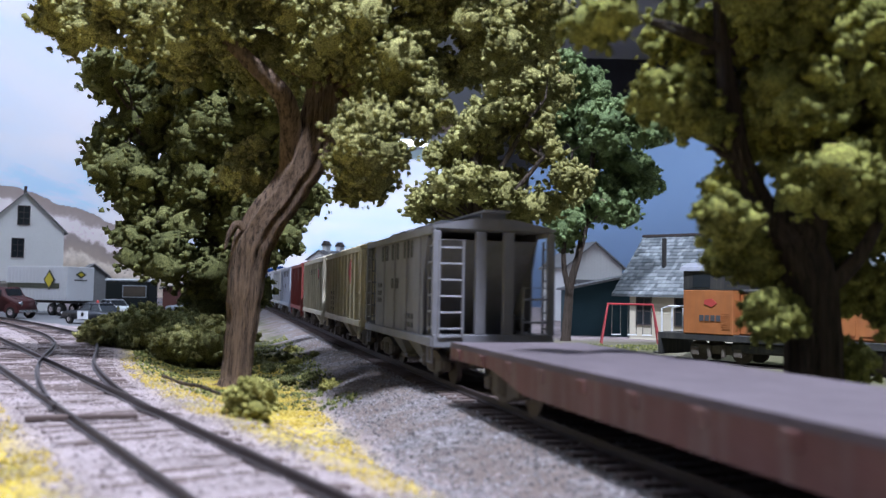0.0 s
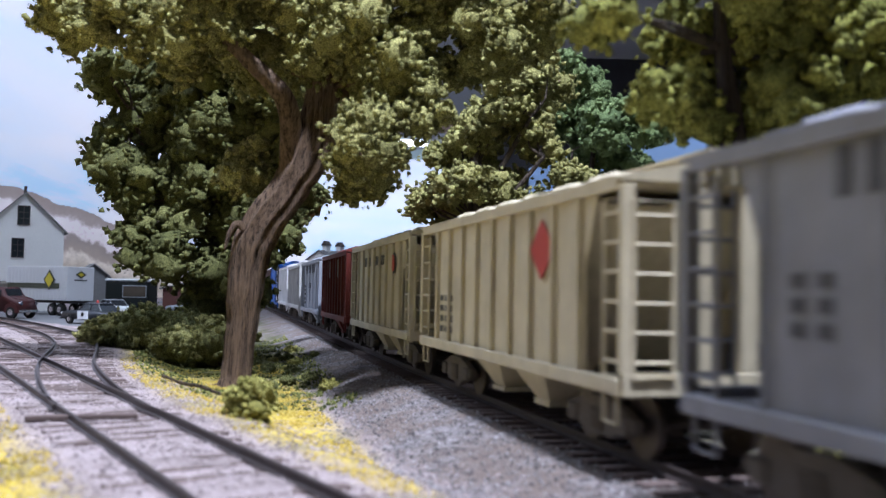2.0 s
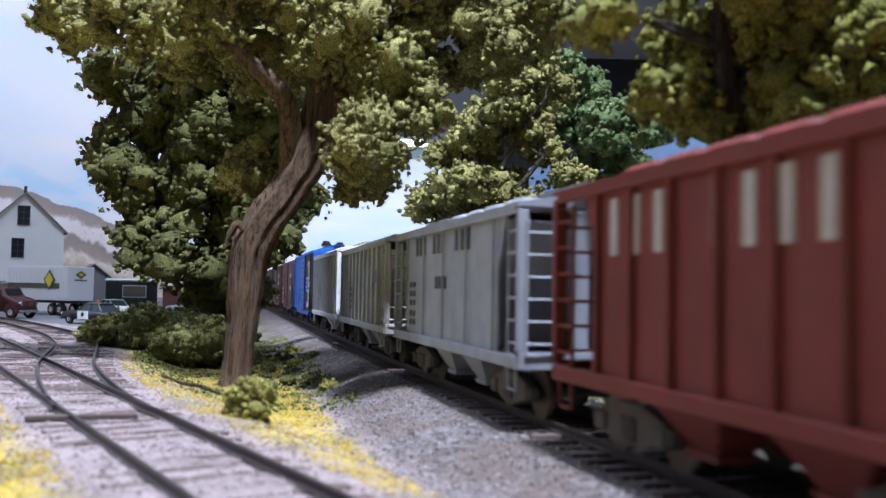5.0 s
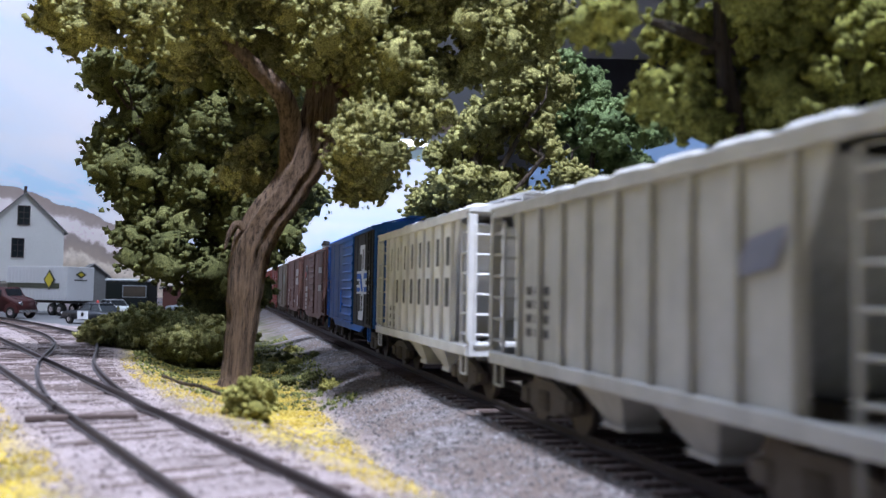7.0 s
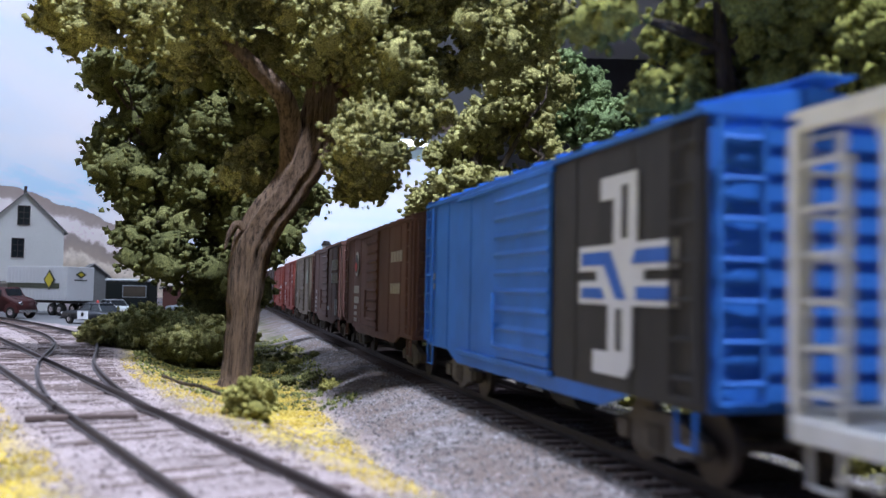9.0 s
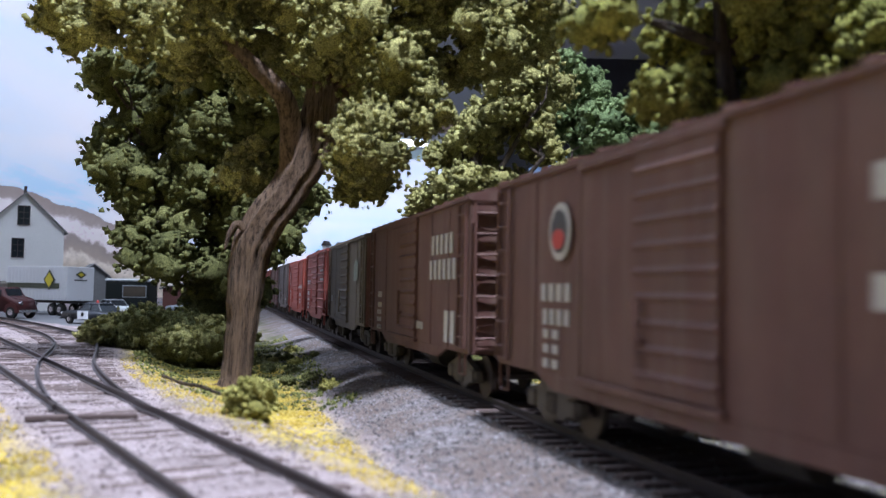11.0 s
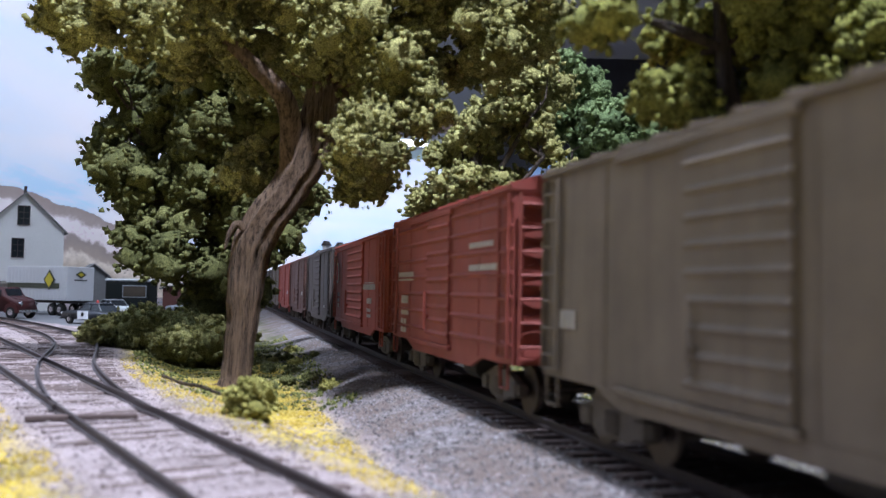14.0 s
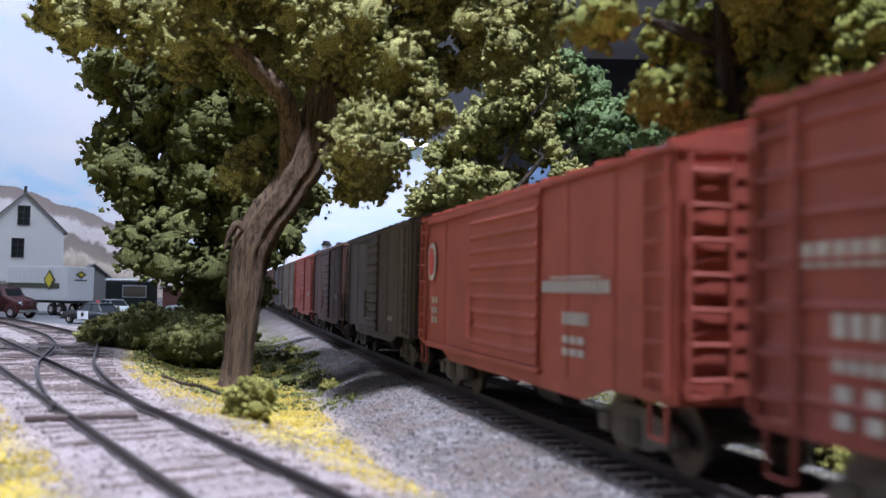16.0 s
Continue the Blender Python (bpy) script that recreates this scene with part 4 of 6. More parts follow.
tree("shade_tree", "tall olive-green tree with thick leaning grey-brown trunk",
     [[(-20.4, 88, -3.0, 1.5), (-20.0, 88, 2.1, 1.4), (-19.5, 88, 7.8, 1.7), (-18.7, 88, 12.4, 1.9), (-15.4, 88, 17.5, 1.8), (-12.9, 88, 22.4, 2.0), (-12.3, 88, 27.8, 1.5), (-12.1, 88, 32.9, 0.9), (-11.5, 88.5, 42, 0.4)],
      [(-15.5, 88, 19.5, 1.1), (-15.6, 85.5, 25.4, 0.95), (-18.9, 83.5, 29.0, 0.7), (-21.9, 82, 31.5, 0.5), (-24.4, 81, 34.0, 0.3)],
      [(-13.3, 88, 23.3, 0.8), (-8.2, 88, 29.0, 0.6), (-3.6, 88, 33.1, 0.4), (2, 87, 37, 0.2)],
      [(-18.9, 87.2, 12.4, 0.5), (-20.3, 86.6, 13.6, 0.36), (-21.0, 86.2, 12.6, 0.26), (-21.4, 86.0, 11.0, 0.1)]],
     # the last lobe is added out of view, to cast shade on the ballast
     [(-20.4, 95.0, 34.8, 6.4), (-10.5, 88.6, 33.7, 6.8), (-4.7, 86.2, 29.2, 4.8), (-0.2, 89.5, 33.6, 5.7), (4.4, 89.8, 32.6, 4.5), (-2.1, 81.9, 24.5, 2.7), (-6.5, 81.2, 20.3, 3.3), (-8.6, 92.7, 18.5, 2.0), (-24.8, 84.6, 32.0, 4.5), (-31.2, 84.3, 33.1, 4.3), (-40.9, 94.9, 35.3, 2.4), (6.8, 87.6, 34.3, 2.8), (-13.4, 92.7, 37.9, 6.8), (-4.7, 87.7, 36.3, 5.7), (-8.3, 89.9, 27.5, 3.7), (-21.0, 83.1, 36.6, 4.8), (-19.9, 89.9, 20.3, 2.6), (-17.0, 93.2, 45.7, 8.5), (-1.4, 88.3, 43.5, 7.9), (-29.1, 91.4, 42.4, 6.8), (-37.5, 90.0, 36.0, 4.4), (9.0, 88.0, 36.0, 3.6), (1.0, 64.0, 40.0, 4.6)],
     M_BARK, M_LEAF_OLIVE, 2.3, 0.34, 1.7, 11, twigs=16)
tree("broad_tree", "broad dark green tree with foliage down to the ground",
     [[(-32.0, 128, -3.0, 1.0), (-32.0, 128, 8, 0.9), (-33.0, 127, 20, 0.8), (-34, 126, 32, 0.6), (-35, 126, 42, 0.3)],
      [(-33, 127, 18, 0.6), (-27, 126, 26, 0.5), (-24, 124, 34, 0.3)], [(-33, 127, 14, 0.6), (-41, 126, 22, 0.5), (-45, 125, 32, 0.3)]],
     [(-47.5, 127.4, 36.4, 4.0), (-46.3, 118.9, 37.5, 2.6), (-46.3, 128.6, 28.4, 5.0), (-41.4, 126.3, 21.6, 6.0), (-39.3, 122.2, 13.3, 5.0), (-38.3, 120.4, 10.6, 3.0), (-38.1, 130.1, 32.2, 7.2), (-32.0, 124.6, 21.6, 6.4), (-31.7, 128.1, 13.0, 4.8), (-43.6, 130.3, 37.2, 4.8), (-25.9, 128.0, 26.3, 4.8), (-23.1, 130.9, 20.0, 3.9), (-23.4, 123.5, 12.9, 2.9), (-32.0, 129.2, 37.1, 8.1), (-46.7, 124.2, 23.7, 3.1), (-27.2, 119.4, 6.5, 2.4), (-35.1, 119.9, 41.8, 6.4), (-23.7, 121.0, 35.4, 6.4), (-43.0, 127.0, 14.5, 4.2), (-30.5, 124.0, 8.5, 3.2), (-33.0, 125.0, 29.0, 6.0), (-26.0, 126.0, 16.0, 4.0), (-33.5, 127.0, 5.5, 3.0)],
     M_BARK2, M_LEAF_DARK, 2.6, 0.45, 1.25, 12, twigs=6)
tree("lineside_tree", "olive-green tree with bare pale twigs beside the line",
     [[(6.2, 135, -3.0, 1.4), (5.1, 135, 10, 1.2), (5.1, 135, 17.5, 1.1), (4.7, 135, 26.2, 0.9), (5.7, 135, 34.9, 0.6), (8, 134, 42, 0.3)],
      [(5, 135, 20, 0.6), (9, 133, 27, 0.45), (13, 131, 34, 0.25)], [(5, 135, 18, 0.6), (10, 133, 22, 0.4), (15, 132, 28, 0.25)]],
     [(-1.7, 141.5, 21.0, 3.7), (1.4, 134.1, 23.0, 3.5), (5.8, 136.8, 32.6, 4.8), (10.3, 132.2, 37.0, 4.8), (14.5, 135.1, 30.7, 4.0), (12.5, 133.4, 41.6, 4.8), (19.4, 132.9, 24.0, 3.1), (14.6, 136.2, 20.4, 3.1), (7.5, 136.2, 23.8, 4.8), (1.0, 140.7, 28.7, 3.9), (9.4, 137.5, 45.2, 3.5), (4.2, 141.0, 17.9, 3.9), (10.5, 140.0, 18.0, 3.5), (16.5, 141.9, 40.2, 3.5)],
     M_BARK2, M_LEAF_OLIVE, 2.2, 0.40, 1.7, 13, twigs=18)
tree("green_tree", "fresh green tree with slender twin trunks",
     [[(24.7, 175, -3.2, 0.9), (25.2, 175, 5, 0.8), (25.7, 175, 9.6, 0.7), (28.3, 175, 20.9, 0.6), (30.0, 175, 37.9, 0.4), (31, 175, 46, 0.2)],
      [(25.3, 174.6, 7, 0.5), (24.0, 174, 14, 0.45), (24.5, 174, 24, 0.3), (25.5, 174, 36, 0.2)]],
     [(28.1, 177.4, 48.5, 6.2), (32.5, 170.3, 40.4, 6.2), (39.6, 180.0, 44.7, 4.7), (32.3, 181.5, 35.5, 6.2), (39.1, 180.7, 32.0, 5.1), (29.0, 176.0, 26.1, 5.1), (35.1, 178.0, 25.3, 3.9), (40.3, 171.0, 39.0, 2.8), (25.0, 179.6, 44.3, 5.6), (24.5, 176.0, 20.9, 4.5), (25.0, 172.0, 51.7, 3.4)],
     M_BARK2, M_LEAF_GREEN, 2.5, 0.5, 1.4, 14, twigs=4)
tree("spreading_tree", "dark olive tree with a forked brown trunk",
     [[(22.0, 52, -2.6, 1.5), (22.0, 52, 4.9, 1.35), (21.3, 52, 9.9, 1.3), (19.0, 52, 12.5, 0.8), (17.6, 52, 15.5, 0.6), (17.0, 52, 18.9, 0.55), (16.5, 52, 22.2, 0.4), (16.2, 52, 27, 0.2)],
      [(21.5, 52, 8.9, 1.0), (22.3, 52, 14.0, 0.7), (23.0, 52, 18.3, 0.6), (23.3, 52, 23.0, 0.4), (24, 52, 28, 0.2)], [(21.6, 52, 7, 0.6), (24, 51, 9.5, 0.45), (26, 51, 13, 0.25)]],
     # the last three lobes are unseen additions that block the spotlight over the track
     [(8.6, 48.4, 23.1, 1.3), (14.9, 54.9, 23.7, 2.2), (15.9, 56.1, 20.8, 2.0), (13.4, 50.6, 19.4, 1.7), (15.0, 51.5, 17.8, 1.3), (19.2, 54.5, 23.7, 2.8), (22.0, 51.3, 23.1, 3.5), (24.1, 49.1, 21.2, 3.2), (20.9, 50.3, 18.6, 2.8), (25.9, 54.2, 18.1, 2.7), (21.9, 55.1, 16.8, 2.0), (21.6, 48.2, 13.5, 2.5), (17.3, 53.0, 14.1, 1.3), (15.7, 48.2, 11.4, 1.4), (18.4, 53.8, 9.6, 1.7), (19.3, 50.6, 6.4, 1.2), (27.1, 55.2, 11.9, 2.2), (25.8, 56.0, 8.0, 1.7), (26.0, 52.0, 7.7, 1.5), (23.0, 55.0, 20.0, 3.6), (27.5, 56.0, 15.0, 3.4), (23.5, 55.5, 12.0, 2.6), (19.5, 54.5, 18.0, 2.4), (28.5, 53.0, 20.0, 3.6), (17.2, 52.5, 11.0, 1.5), (25.9, 56.1, 3.3, 1.1), (25.2, 50.4, 14.8, 2.5), (17.7, 48.5, 26.6, 4.4), (25.4, 52.8, 29.1, 5.0), (10.5, 59.0, 38.0, 5.0), (6.0, 67.0, 40.0, 4.2), (15.5, 57.0, 35.5, 4.0)],
     M_BARK2, M_LEAF_SHADE, 1.35, 0.34, 1.25, 15)


def bush(name, label, x, y, r, material, seed, bud=0.34, flat=0.7, density=2.4):
    z = height_at(x, y)
    thing = empty(name, label, "bush")
    rnd = random.Random(seed)
    lobes = []
    for k in range(10):
        a = rnd.uniform(0, 6.283)
        d = rnd.uniform(0, 0.62) * r
        lobes.append((x + d * math.cos(a), y + d * math.sin(a), z + r * flat * rnd.uniform(0.35, 0.8), r * rnd.uniform(0.4, 0.6)))
    bm = bmesh.new()
    for q in lobes:
        tube(bm, [(x, y, z - 0.2), q[:3]], [0.15, 0.06], 5)
    part("stems", bm, M_BARK2, thing)
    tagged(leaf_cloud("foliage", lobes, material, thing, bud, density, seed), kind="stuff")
    return thing


bush("round_bush", "small round yellow-green bush beside the turnout", -11.9, 54.8, 1.95, M_LEAF_YELLOW, 21, 0.2, 0.95, 2.6)
rnd = random.Random(5)
for k in range(24):                                     # a hedge at the foot of the big trees
    u = k / 25
    bush("hedge_bush", "low dark green bush in a rough hedge", -48 + 20 * u + rnd.uniform(-1, 1), 121 - 10 * u + rnd.uniform(-5, 5), 2.0 + 3.8 * min(1, 2.2 * u) * rnd.uniform(0.7, 1.1), M_LEAF_OLIVE if k % 3 else M_LEAF_DARK, 100 + k, 0.4, 0.85, 1.3)
for k in range(22):                                     # weeds between the trunk and the line
    bush("weed_tuft", "low green weed tuft by the ballast", rnd.uniform(-19, -10) - k * 0.45, 84 + k * 2.2, rnd.uniform(0.4, 1.0), M_LEAF_DARK if k % 3 else M_LEAF_YELLOW, 140 + k, 0.26, 0.5, 2.2)
for k in range(16):                                     # scrub behind the line
    u = k / 15
    bush("scrub_bush", "scrubby olive bush behind the main line", 26 - 14 * u + rnd.uniform(-2, 3), 40 + 70 * u + rnd.uniform(-3, 3), rnd.uniform(1.5, 2.4), M_LEAF_OLIVE if k % 2 else M_LEAF_YELLOW, 170 + k, 0.3, 0.75, 2.2)

# ------------------------------------------------------------------ room and backdrop
def sky_paint(name, glow=0.0, hills=False, clouds=True):
    s = Shader(name, 0.9, spec=0.05)
    g = s.nt.nodes.new("ShaderNodeSeparateXYZ")
    s.link(s.space(1.0), g.inputs["Vector"])

    def sums(how, a, b):
        m = s.nt.nodes.new("ShaderNodeMath")
        m.operation = how
        for k, v in enumerate((a, b)):
            if isinstance(v, (int, float)):
                m.inputs[k].default_value = v
            else:
                s.link(v, m.inputs[k])
        return m.outputs[0]

    up = sums("MULTIPLY", g.outputs["Z"], 1 / 190.0)
    sky = s.ramp(up, [(0.0, (0.55, 0.76, 0.92)), (0.35, (0.50, 0.72, 0.94)), (0.65, (0.74, 0.84, 0.96)), (1.0, (0.60, 0.72, 0.94))])
    cloud = s.ramp(s.noise((0.008, 0.008, 0.05), 7, 0.62), [(0.36, 0), (0.62, 0.9)])
    c = s.mix(cloud, sky, (0.88, 0.88, 0.93)) if clouds else s.mix(s.noise((0.02,), 4), (0.27, 0.40, 0.60), (0.33, 0.46, 0.66))
    if hills:                                           # painted hills that fall away to the north
        ridge = sums("ADD", sums("MULTIPLY", g.outputs["Y"], -0.087), 99.0)
        ridge = sums("ADD", ridge, sums("MULTIPLY", s.noise((0.02, 0.02, 0.02), 6, 0.6), 16.0))
        below = sums("MULTIPLY", sums("SUBTRACT", ridge, g.outputs["Z"]), 1 / 44.0)
        warped = sums("ADD", below, sums("MULTIPLY", sums("SUBTRACT", s.noise((0.045, 0.045, 0.09), 8, 0.65), 0.5), 0.36))
        land = s.ramp(warped, [(0.0, (0.30, 0.26, 0.25)), (0.16, (0.36, 0.32, 0.31)), (0.24, (0.78, 0.76, 0.80)), (0.40, (0.70, 0.67, 0.70)), (0.46, (0.28, 0.25, 0.24)), (0.62, (0.34, 0.30, 0.27)), (0.70, (0.66, 0.62, 0.56)), (0.85, (0.40, 0.36, 0.30)), (1.0, (0.55, 0.50, 0.44))])
        land = s.mix(s.ramp(s.noise((0.16, 0.16, 0.3), 8, 0.7), [(0.48, 0), (0.66, 0.45)]), land, (0.30, 0.27, 0.25))
        c = s.mix(s.ramp(below, [(0.0, 0), (0.012, 1)]), c, land)
    # the paint emits its own colour, in place of lamps shining on the board
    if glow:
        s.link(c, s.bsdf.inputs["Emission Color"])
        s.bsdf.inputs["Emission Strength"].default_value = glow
    return s.done(c)


M_SKY_WEST = sky_paint("glowing_painted_sky_and_hills", 0.54, True)
M_SKY_NORTH = sky_paint("glowing_painted_sky", 0.78)
M_SKY_EAST = sky_paint("painted_deep_blue_sky", 0.0, clouds=False)
M_WALLPAINT = plain("room_wall_paint", (0.45, 0.46, 0.48), 0.9, 0, 0.1, 0.06)
M_CEIL = plain("ceiling_paint", (0.62, 0.63, 0.64), 0.9, 0, 0.1, 0.05)
M_CURTAIN = plain("dark_curtain", (0.05, 0.048, 0.05), 0.95, 0, 0.2, 0.3)


def slab(name, label, x0, x1, y0, y1, z0, z1, material, category="wall"):
    bm = bmesh.new()
    box(bm, x0, x1, y0, y1, z0, z1)
    return tagged(part(name, bm, material), label, category, kind="structure")


def curved_backdrop(name, label, line, z0, z1, material):
    pts = smooth_line(line, 6)
    bm = bmesh.new()
    prev = None
    for i, p in enumerate(pts):
        a, b = pts[max(i - 1, 0)], pts[min(i + 1, len(pts) - 1)]
        t = (b - a) / np.linalg.norm(b - a)
        r = np.array((t[1], -t[0])) * 2.0
        ring = [bm.verts.new(q) for q in ((*p, z0), (*(p - r), z0), (*(p - r), z1), (*p, z1))]
        if prev:
            for k in range(4):
                bm.faces.new((prev[k], prev[(k + 1) % 4], ring[(k + 1) % 4], ring[k]))
        else:
            bm.faces.new(ring)
        prev = ring
    bm.faces.new(prev)
    return tagged(smooth(part(name, bm, material)), label, "backdrop", kind="structure")


curved_backdrop("backdrop_west", "painted pale blue sky backdrop with soft clouds and added glow", [(-420, -60), (-330, 120), (-280, 300), (-250, 500), (-222, 760), (-205, 960)], -10, 330, M_SKY_WEST)
curved_backdrop("backdrop_north", "painted sky backdrop with added glow behind the far end", [(-205, 960), (-130, 1060), (0, 1095), (150, 1060), (260, 940)], -10, 172, M_SKY_NORTH)
curved_backdrop("backdrop_east", "painted blue sky backdrop behind the depot", [(60, 620), (120, 420), (210, 330), (380, 270), (560, 200)], -10, 96, M_SKY_EAST)
slab("wall_north", "plain grey room wall", -700, 720, 1210, 1216, -300, 340, M_WALLPAINT)
slab("wall_south", "plain grey room wall", -700, 720, -266, -260, -300, 340, M_WALLPAINT)
slab("wall_east", "plain grey room wall", 714, 720, -260, 1210, -300, 340, M_WALLPAINT)
slab("wall_west", "plain grey room wall", -706, -700, -260, 1210, -300, 340, M_WALLPAINT)
slab("ceiling", "plain white room ceiling", -700, 720, -266, 1216, 340, 346, M_CEIL, "ceiling")
slab("curtain", "dark curtain under the soffit", 40, 700, 690, 693, 90, 205, M_CURTAIN, "curtain")
slab("soffit", "grey soffit under the ceiling", 30, 700, 330, 700, 195, 200, M_CEIL, "soffit")

# ------------------------------------------------------------------ buildings
M_CLAP = plain("white_clapboard", (0.72, 0.71, 0.69), 0.8, 0, 1.5, 0.08)
M_ROOFGREY = plain("grey_roof", (0.20, 0.20, 0.20), 0.9, 0, 1.0, 0.25)
M_SHINGLE = plain("blue_grey_shingle", (0.17, 0.19, 0.20), 0.9, 0, 1.5, 0.4)
M_TRIM = plain("dark_window_trim", (0.07, 0.055, 0.05), 0.7, 0, 2.0, 0.2)
M_CREAMWALL = plain("cream_wall", (0.62, 0.58, 0.46), 0.85, 0, 2.0, 0.12)
M_TEAL = plain("dark_teal_wall", (0.025, 0.06, 0.075), 0.8, 0, 2.0, 0.2)
M_BRICK = plain("dull_brick", (0.12, 0.05, 0.042), 0.9, 0, 3.0, 0.35)
M_CONCRETE = plain("pale_concrete", (0.17, 0.17, 0.175), 0.9, 0, 0.8, 0.25)
TOWN = -2.05


def window_part(thing, x, y, z, w, h, rows, cols, face=-1):
    """A sash window in a wall at y that looks towards -y."""
    bm = bmesh.new()
    t = 0.25
    for x0, x1, z0, z1 in ((x - w / 2 - t, x + w / 2 + t, z + h, z + h + t), (x - w / 2 - t, x + w / 2 + t, z - t, z), (x - w / 2 - t, x - w / 2, z, z + h), (x + w / 2, x + w / 2 + t, z, z + h)):
        box(bm, x0, x1, y - 0.25, y + 0.05, z0, z1)
    win = part("window", bm, M_TRIM, thing)
    bm = bmesh.new()
    for k in range(1, cols):
        u = x - w / 2 + w * k / cols
        box(bm, u - 0.08, u + 0.08, y - 0.16, y, z, z + h)
    for k in range(1, rows):
        u = z + h * k / rows
        box(bm, x - w / 2, x + w / 2, y - 0.16, y, u - 0.08, u + 0.08)
    part("muntin", bm, M_TRIM, win)
    bm = bmesh.new()
    box(bm, x - w / 2, x + w / 2, y - 0.08, y + 0.03, z, z + h)
    part("pane", bm, M_GLASS, win)
    return win


def gable_house(name, label, m, w, d, eave, rise, wall_material, roof_material, over=1.2, siding=True):
    """Gable towards -y; the ridge runs along y."""
    thing = empty(name, label, "building", m)
    bm = bmesh.new()
    prism(bm, [(-w / 2, 0), (w / 2, 0), (w / 2, eave), (0, eave + rise), (-w / 2, eave)], 1, 0, d)
    part("wall", bm, wall_material, thing)
    if siding:
        n = int(w / 1.1)
        for k in range(n + 1):
            x = -w / 2 + w * k / n
            top = eave + rise * (1 - abs(x) / (w / 2)) - 0.1
            bm = bmesh.new()
            box(bm, x - 0.07, x + 0.07, -0.12, 0.0, 0.1, top)
            part("batten", bm, wall_material, thing)
    for e in (-1, 1):
        bm = bmesh.new()
        k = rise / (w / 2)
        prism(bm, [(0, eave + rise), (0, eave + rise + 0.5), (e * (w / 2 + over), eave - over * k + 0.5), (e * (w / 2 + over), eave - over * k)], 1, -over, d + over)
        part("roof", bm, roof_material, thing)
    return thing


def at_town(px_x, y, rz=0.0, z=TOWN):
    return at(px_x, y, z, rz)


house = gable_house("white_house", "tall white board-sided house with dark sash windows", at_town(-143.5, 300, 30), 25, 40, 28.0, 12.4, M_CLAP, M_ROOFGREY)
for x, z in ((-0.4, 29.6), (-1.9, 18.4), (7.0, 7.0)):
    window_part(house, x, -0.1, z, 3.5, 6.2, 3, 2)
bm = bmesh.new()
box(bm, -0.5, 0.5, 2.0, 3.0, 38.6, 43.0)
part("chimney", bm, M_TRIM, house)
shed = gable_house("small_outbuilding", "low grey outbuilding behind the white house", at_town(-133, 335, 30), 10, 12, 13.0, 4.0, M_ROOFGREY, M_ROOFGREY)
far_barn = gable_house("far_white_barn", "far white barn with two roof cupolas", at_town(-66, 470, -35), 17, 26, 25.5, 4.5, M_CLAP, M_CONCRETE)
for y in (5.0, 16.0):
    bm = bmesh.new()
    box(bm, -1.6, 1.6, y - 1.6, y + 1.6, 28.5, 33.0)
    cup = part("cupola", bm, M_CLAP, far_barn)
    bm = bmesh.new()
    prism(bm, [(-2.2, 32.9), (2.2, 32.9), (0, 35.5)], 1, y - 2.2, y + 2.2)
    part("cupola_roof", bm, M_TRIM, cup)
brick_shop = gable_house("brick_shop", "low dull red brick shop behind the trees", at_town(-95, 338, 10), 24, 20, 8.5, 3.0, M_BRICK, M_ROOFGREY, siding=False)
white_hall = gable_house("white_hall", "white gabled hall with a columned porch", at_town(52, 300, 12), 20, 26, 19.0, 8.0, M_CLAP, M_ROOFGREY)
for k in range(4):
    bm = bmesh.new()
    tube(bm, [(-9 + 6 * k, -5.0, 0), (-9 + 6 * k, -5.0, 13.0)], 0.6, 8)
    part("porch_column", bm, M_CONCRETE, white_hall)
bm = bmesh.new()
box(bm, -10.5, 10.5, -6, 0, 13.0, 14.2)
part("porch_roof", bm, M_CONCRETE, white_hall)
teal_shed = empty("teal_shed", "dark teal shed with a pale sloping roof", "building", at_town(36, 198, 0, -3.2))
bm = bmesh.new()
prism(bm, [(-7, 0), (6.5, 0), (6.5, 14.5), (-7, 11.5)], 1, 0, 16)
part("wall", bm, M_TEAL, teal_shed)
bm = bmesh.new()
prism(bm, [(-8, 11.4), (7, 14.7), (7, 15.2), (-8, 11.9)], 1, -0.8, 17)
part("roof", bm, M_CONCRETE, teal_shed)

# depot: eaves towards -y
DEPOT = empty("depot", "cream depot with a steep blue-grey shingle roof", "building", at_town(38.0, 192, -43, -3.3))
LONG, EAVE, RISE, RUN = 62.0, 12.0, 12.5, 13.0
bm = bmesh.new()
prism(bm, [(0, 0), (0, EAVE), (RUN - 1.5, EAVE + RISE - 1.4), (2 * RUN - 3, EAVE), (2 * RUN - 3, 0)], 0, 3.5, LONG)
part("wall", bm, M_CREAMWALL, DEPOT)
bm = bmesh.new()
for k in range(16):
    box(bm, 3.4, LONG, -0.08, 0.0, 0.5 + k * 0.7, 0.62 + k * 0.7)
part("clapboard", bm, M_CREAMWALL, DEPOT)
for e in (0, 1):
    bm = bmesh.new()
    y0, y1 = (-1.8, RUN - 1.5) if e == 0 else (2 * RUN - 1.2, RUN - 1.5)
    prism(bm, [(y0, EAVE - 1.7), (y0, EAVE - 1.3), (y1, EAVE + RISE - 0.6), (y1, EAVE + RISE - 1.0)], 0, 0, LONG + 2)
    part("roof", bm, M_SHINGLE, DEPOT)
bm = bmesh.new()
rnd = random.Random(8)
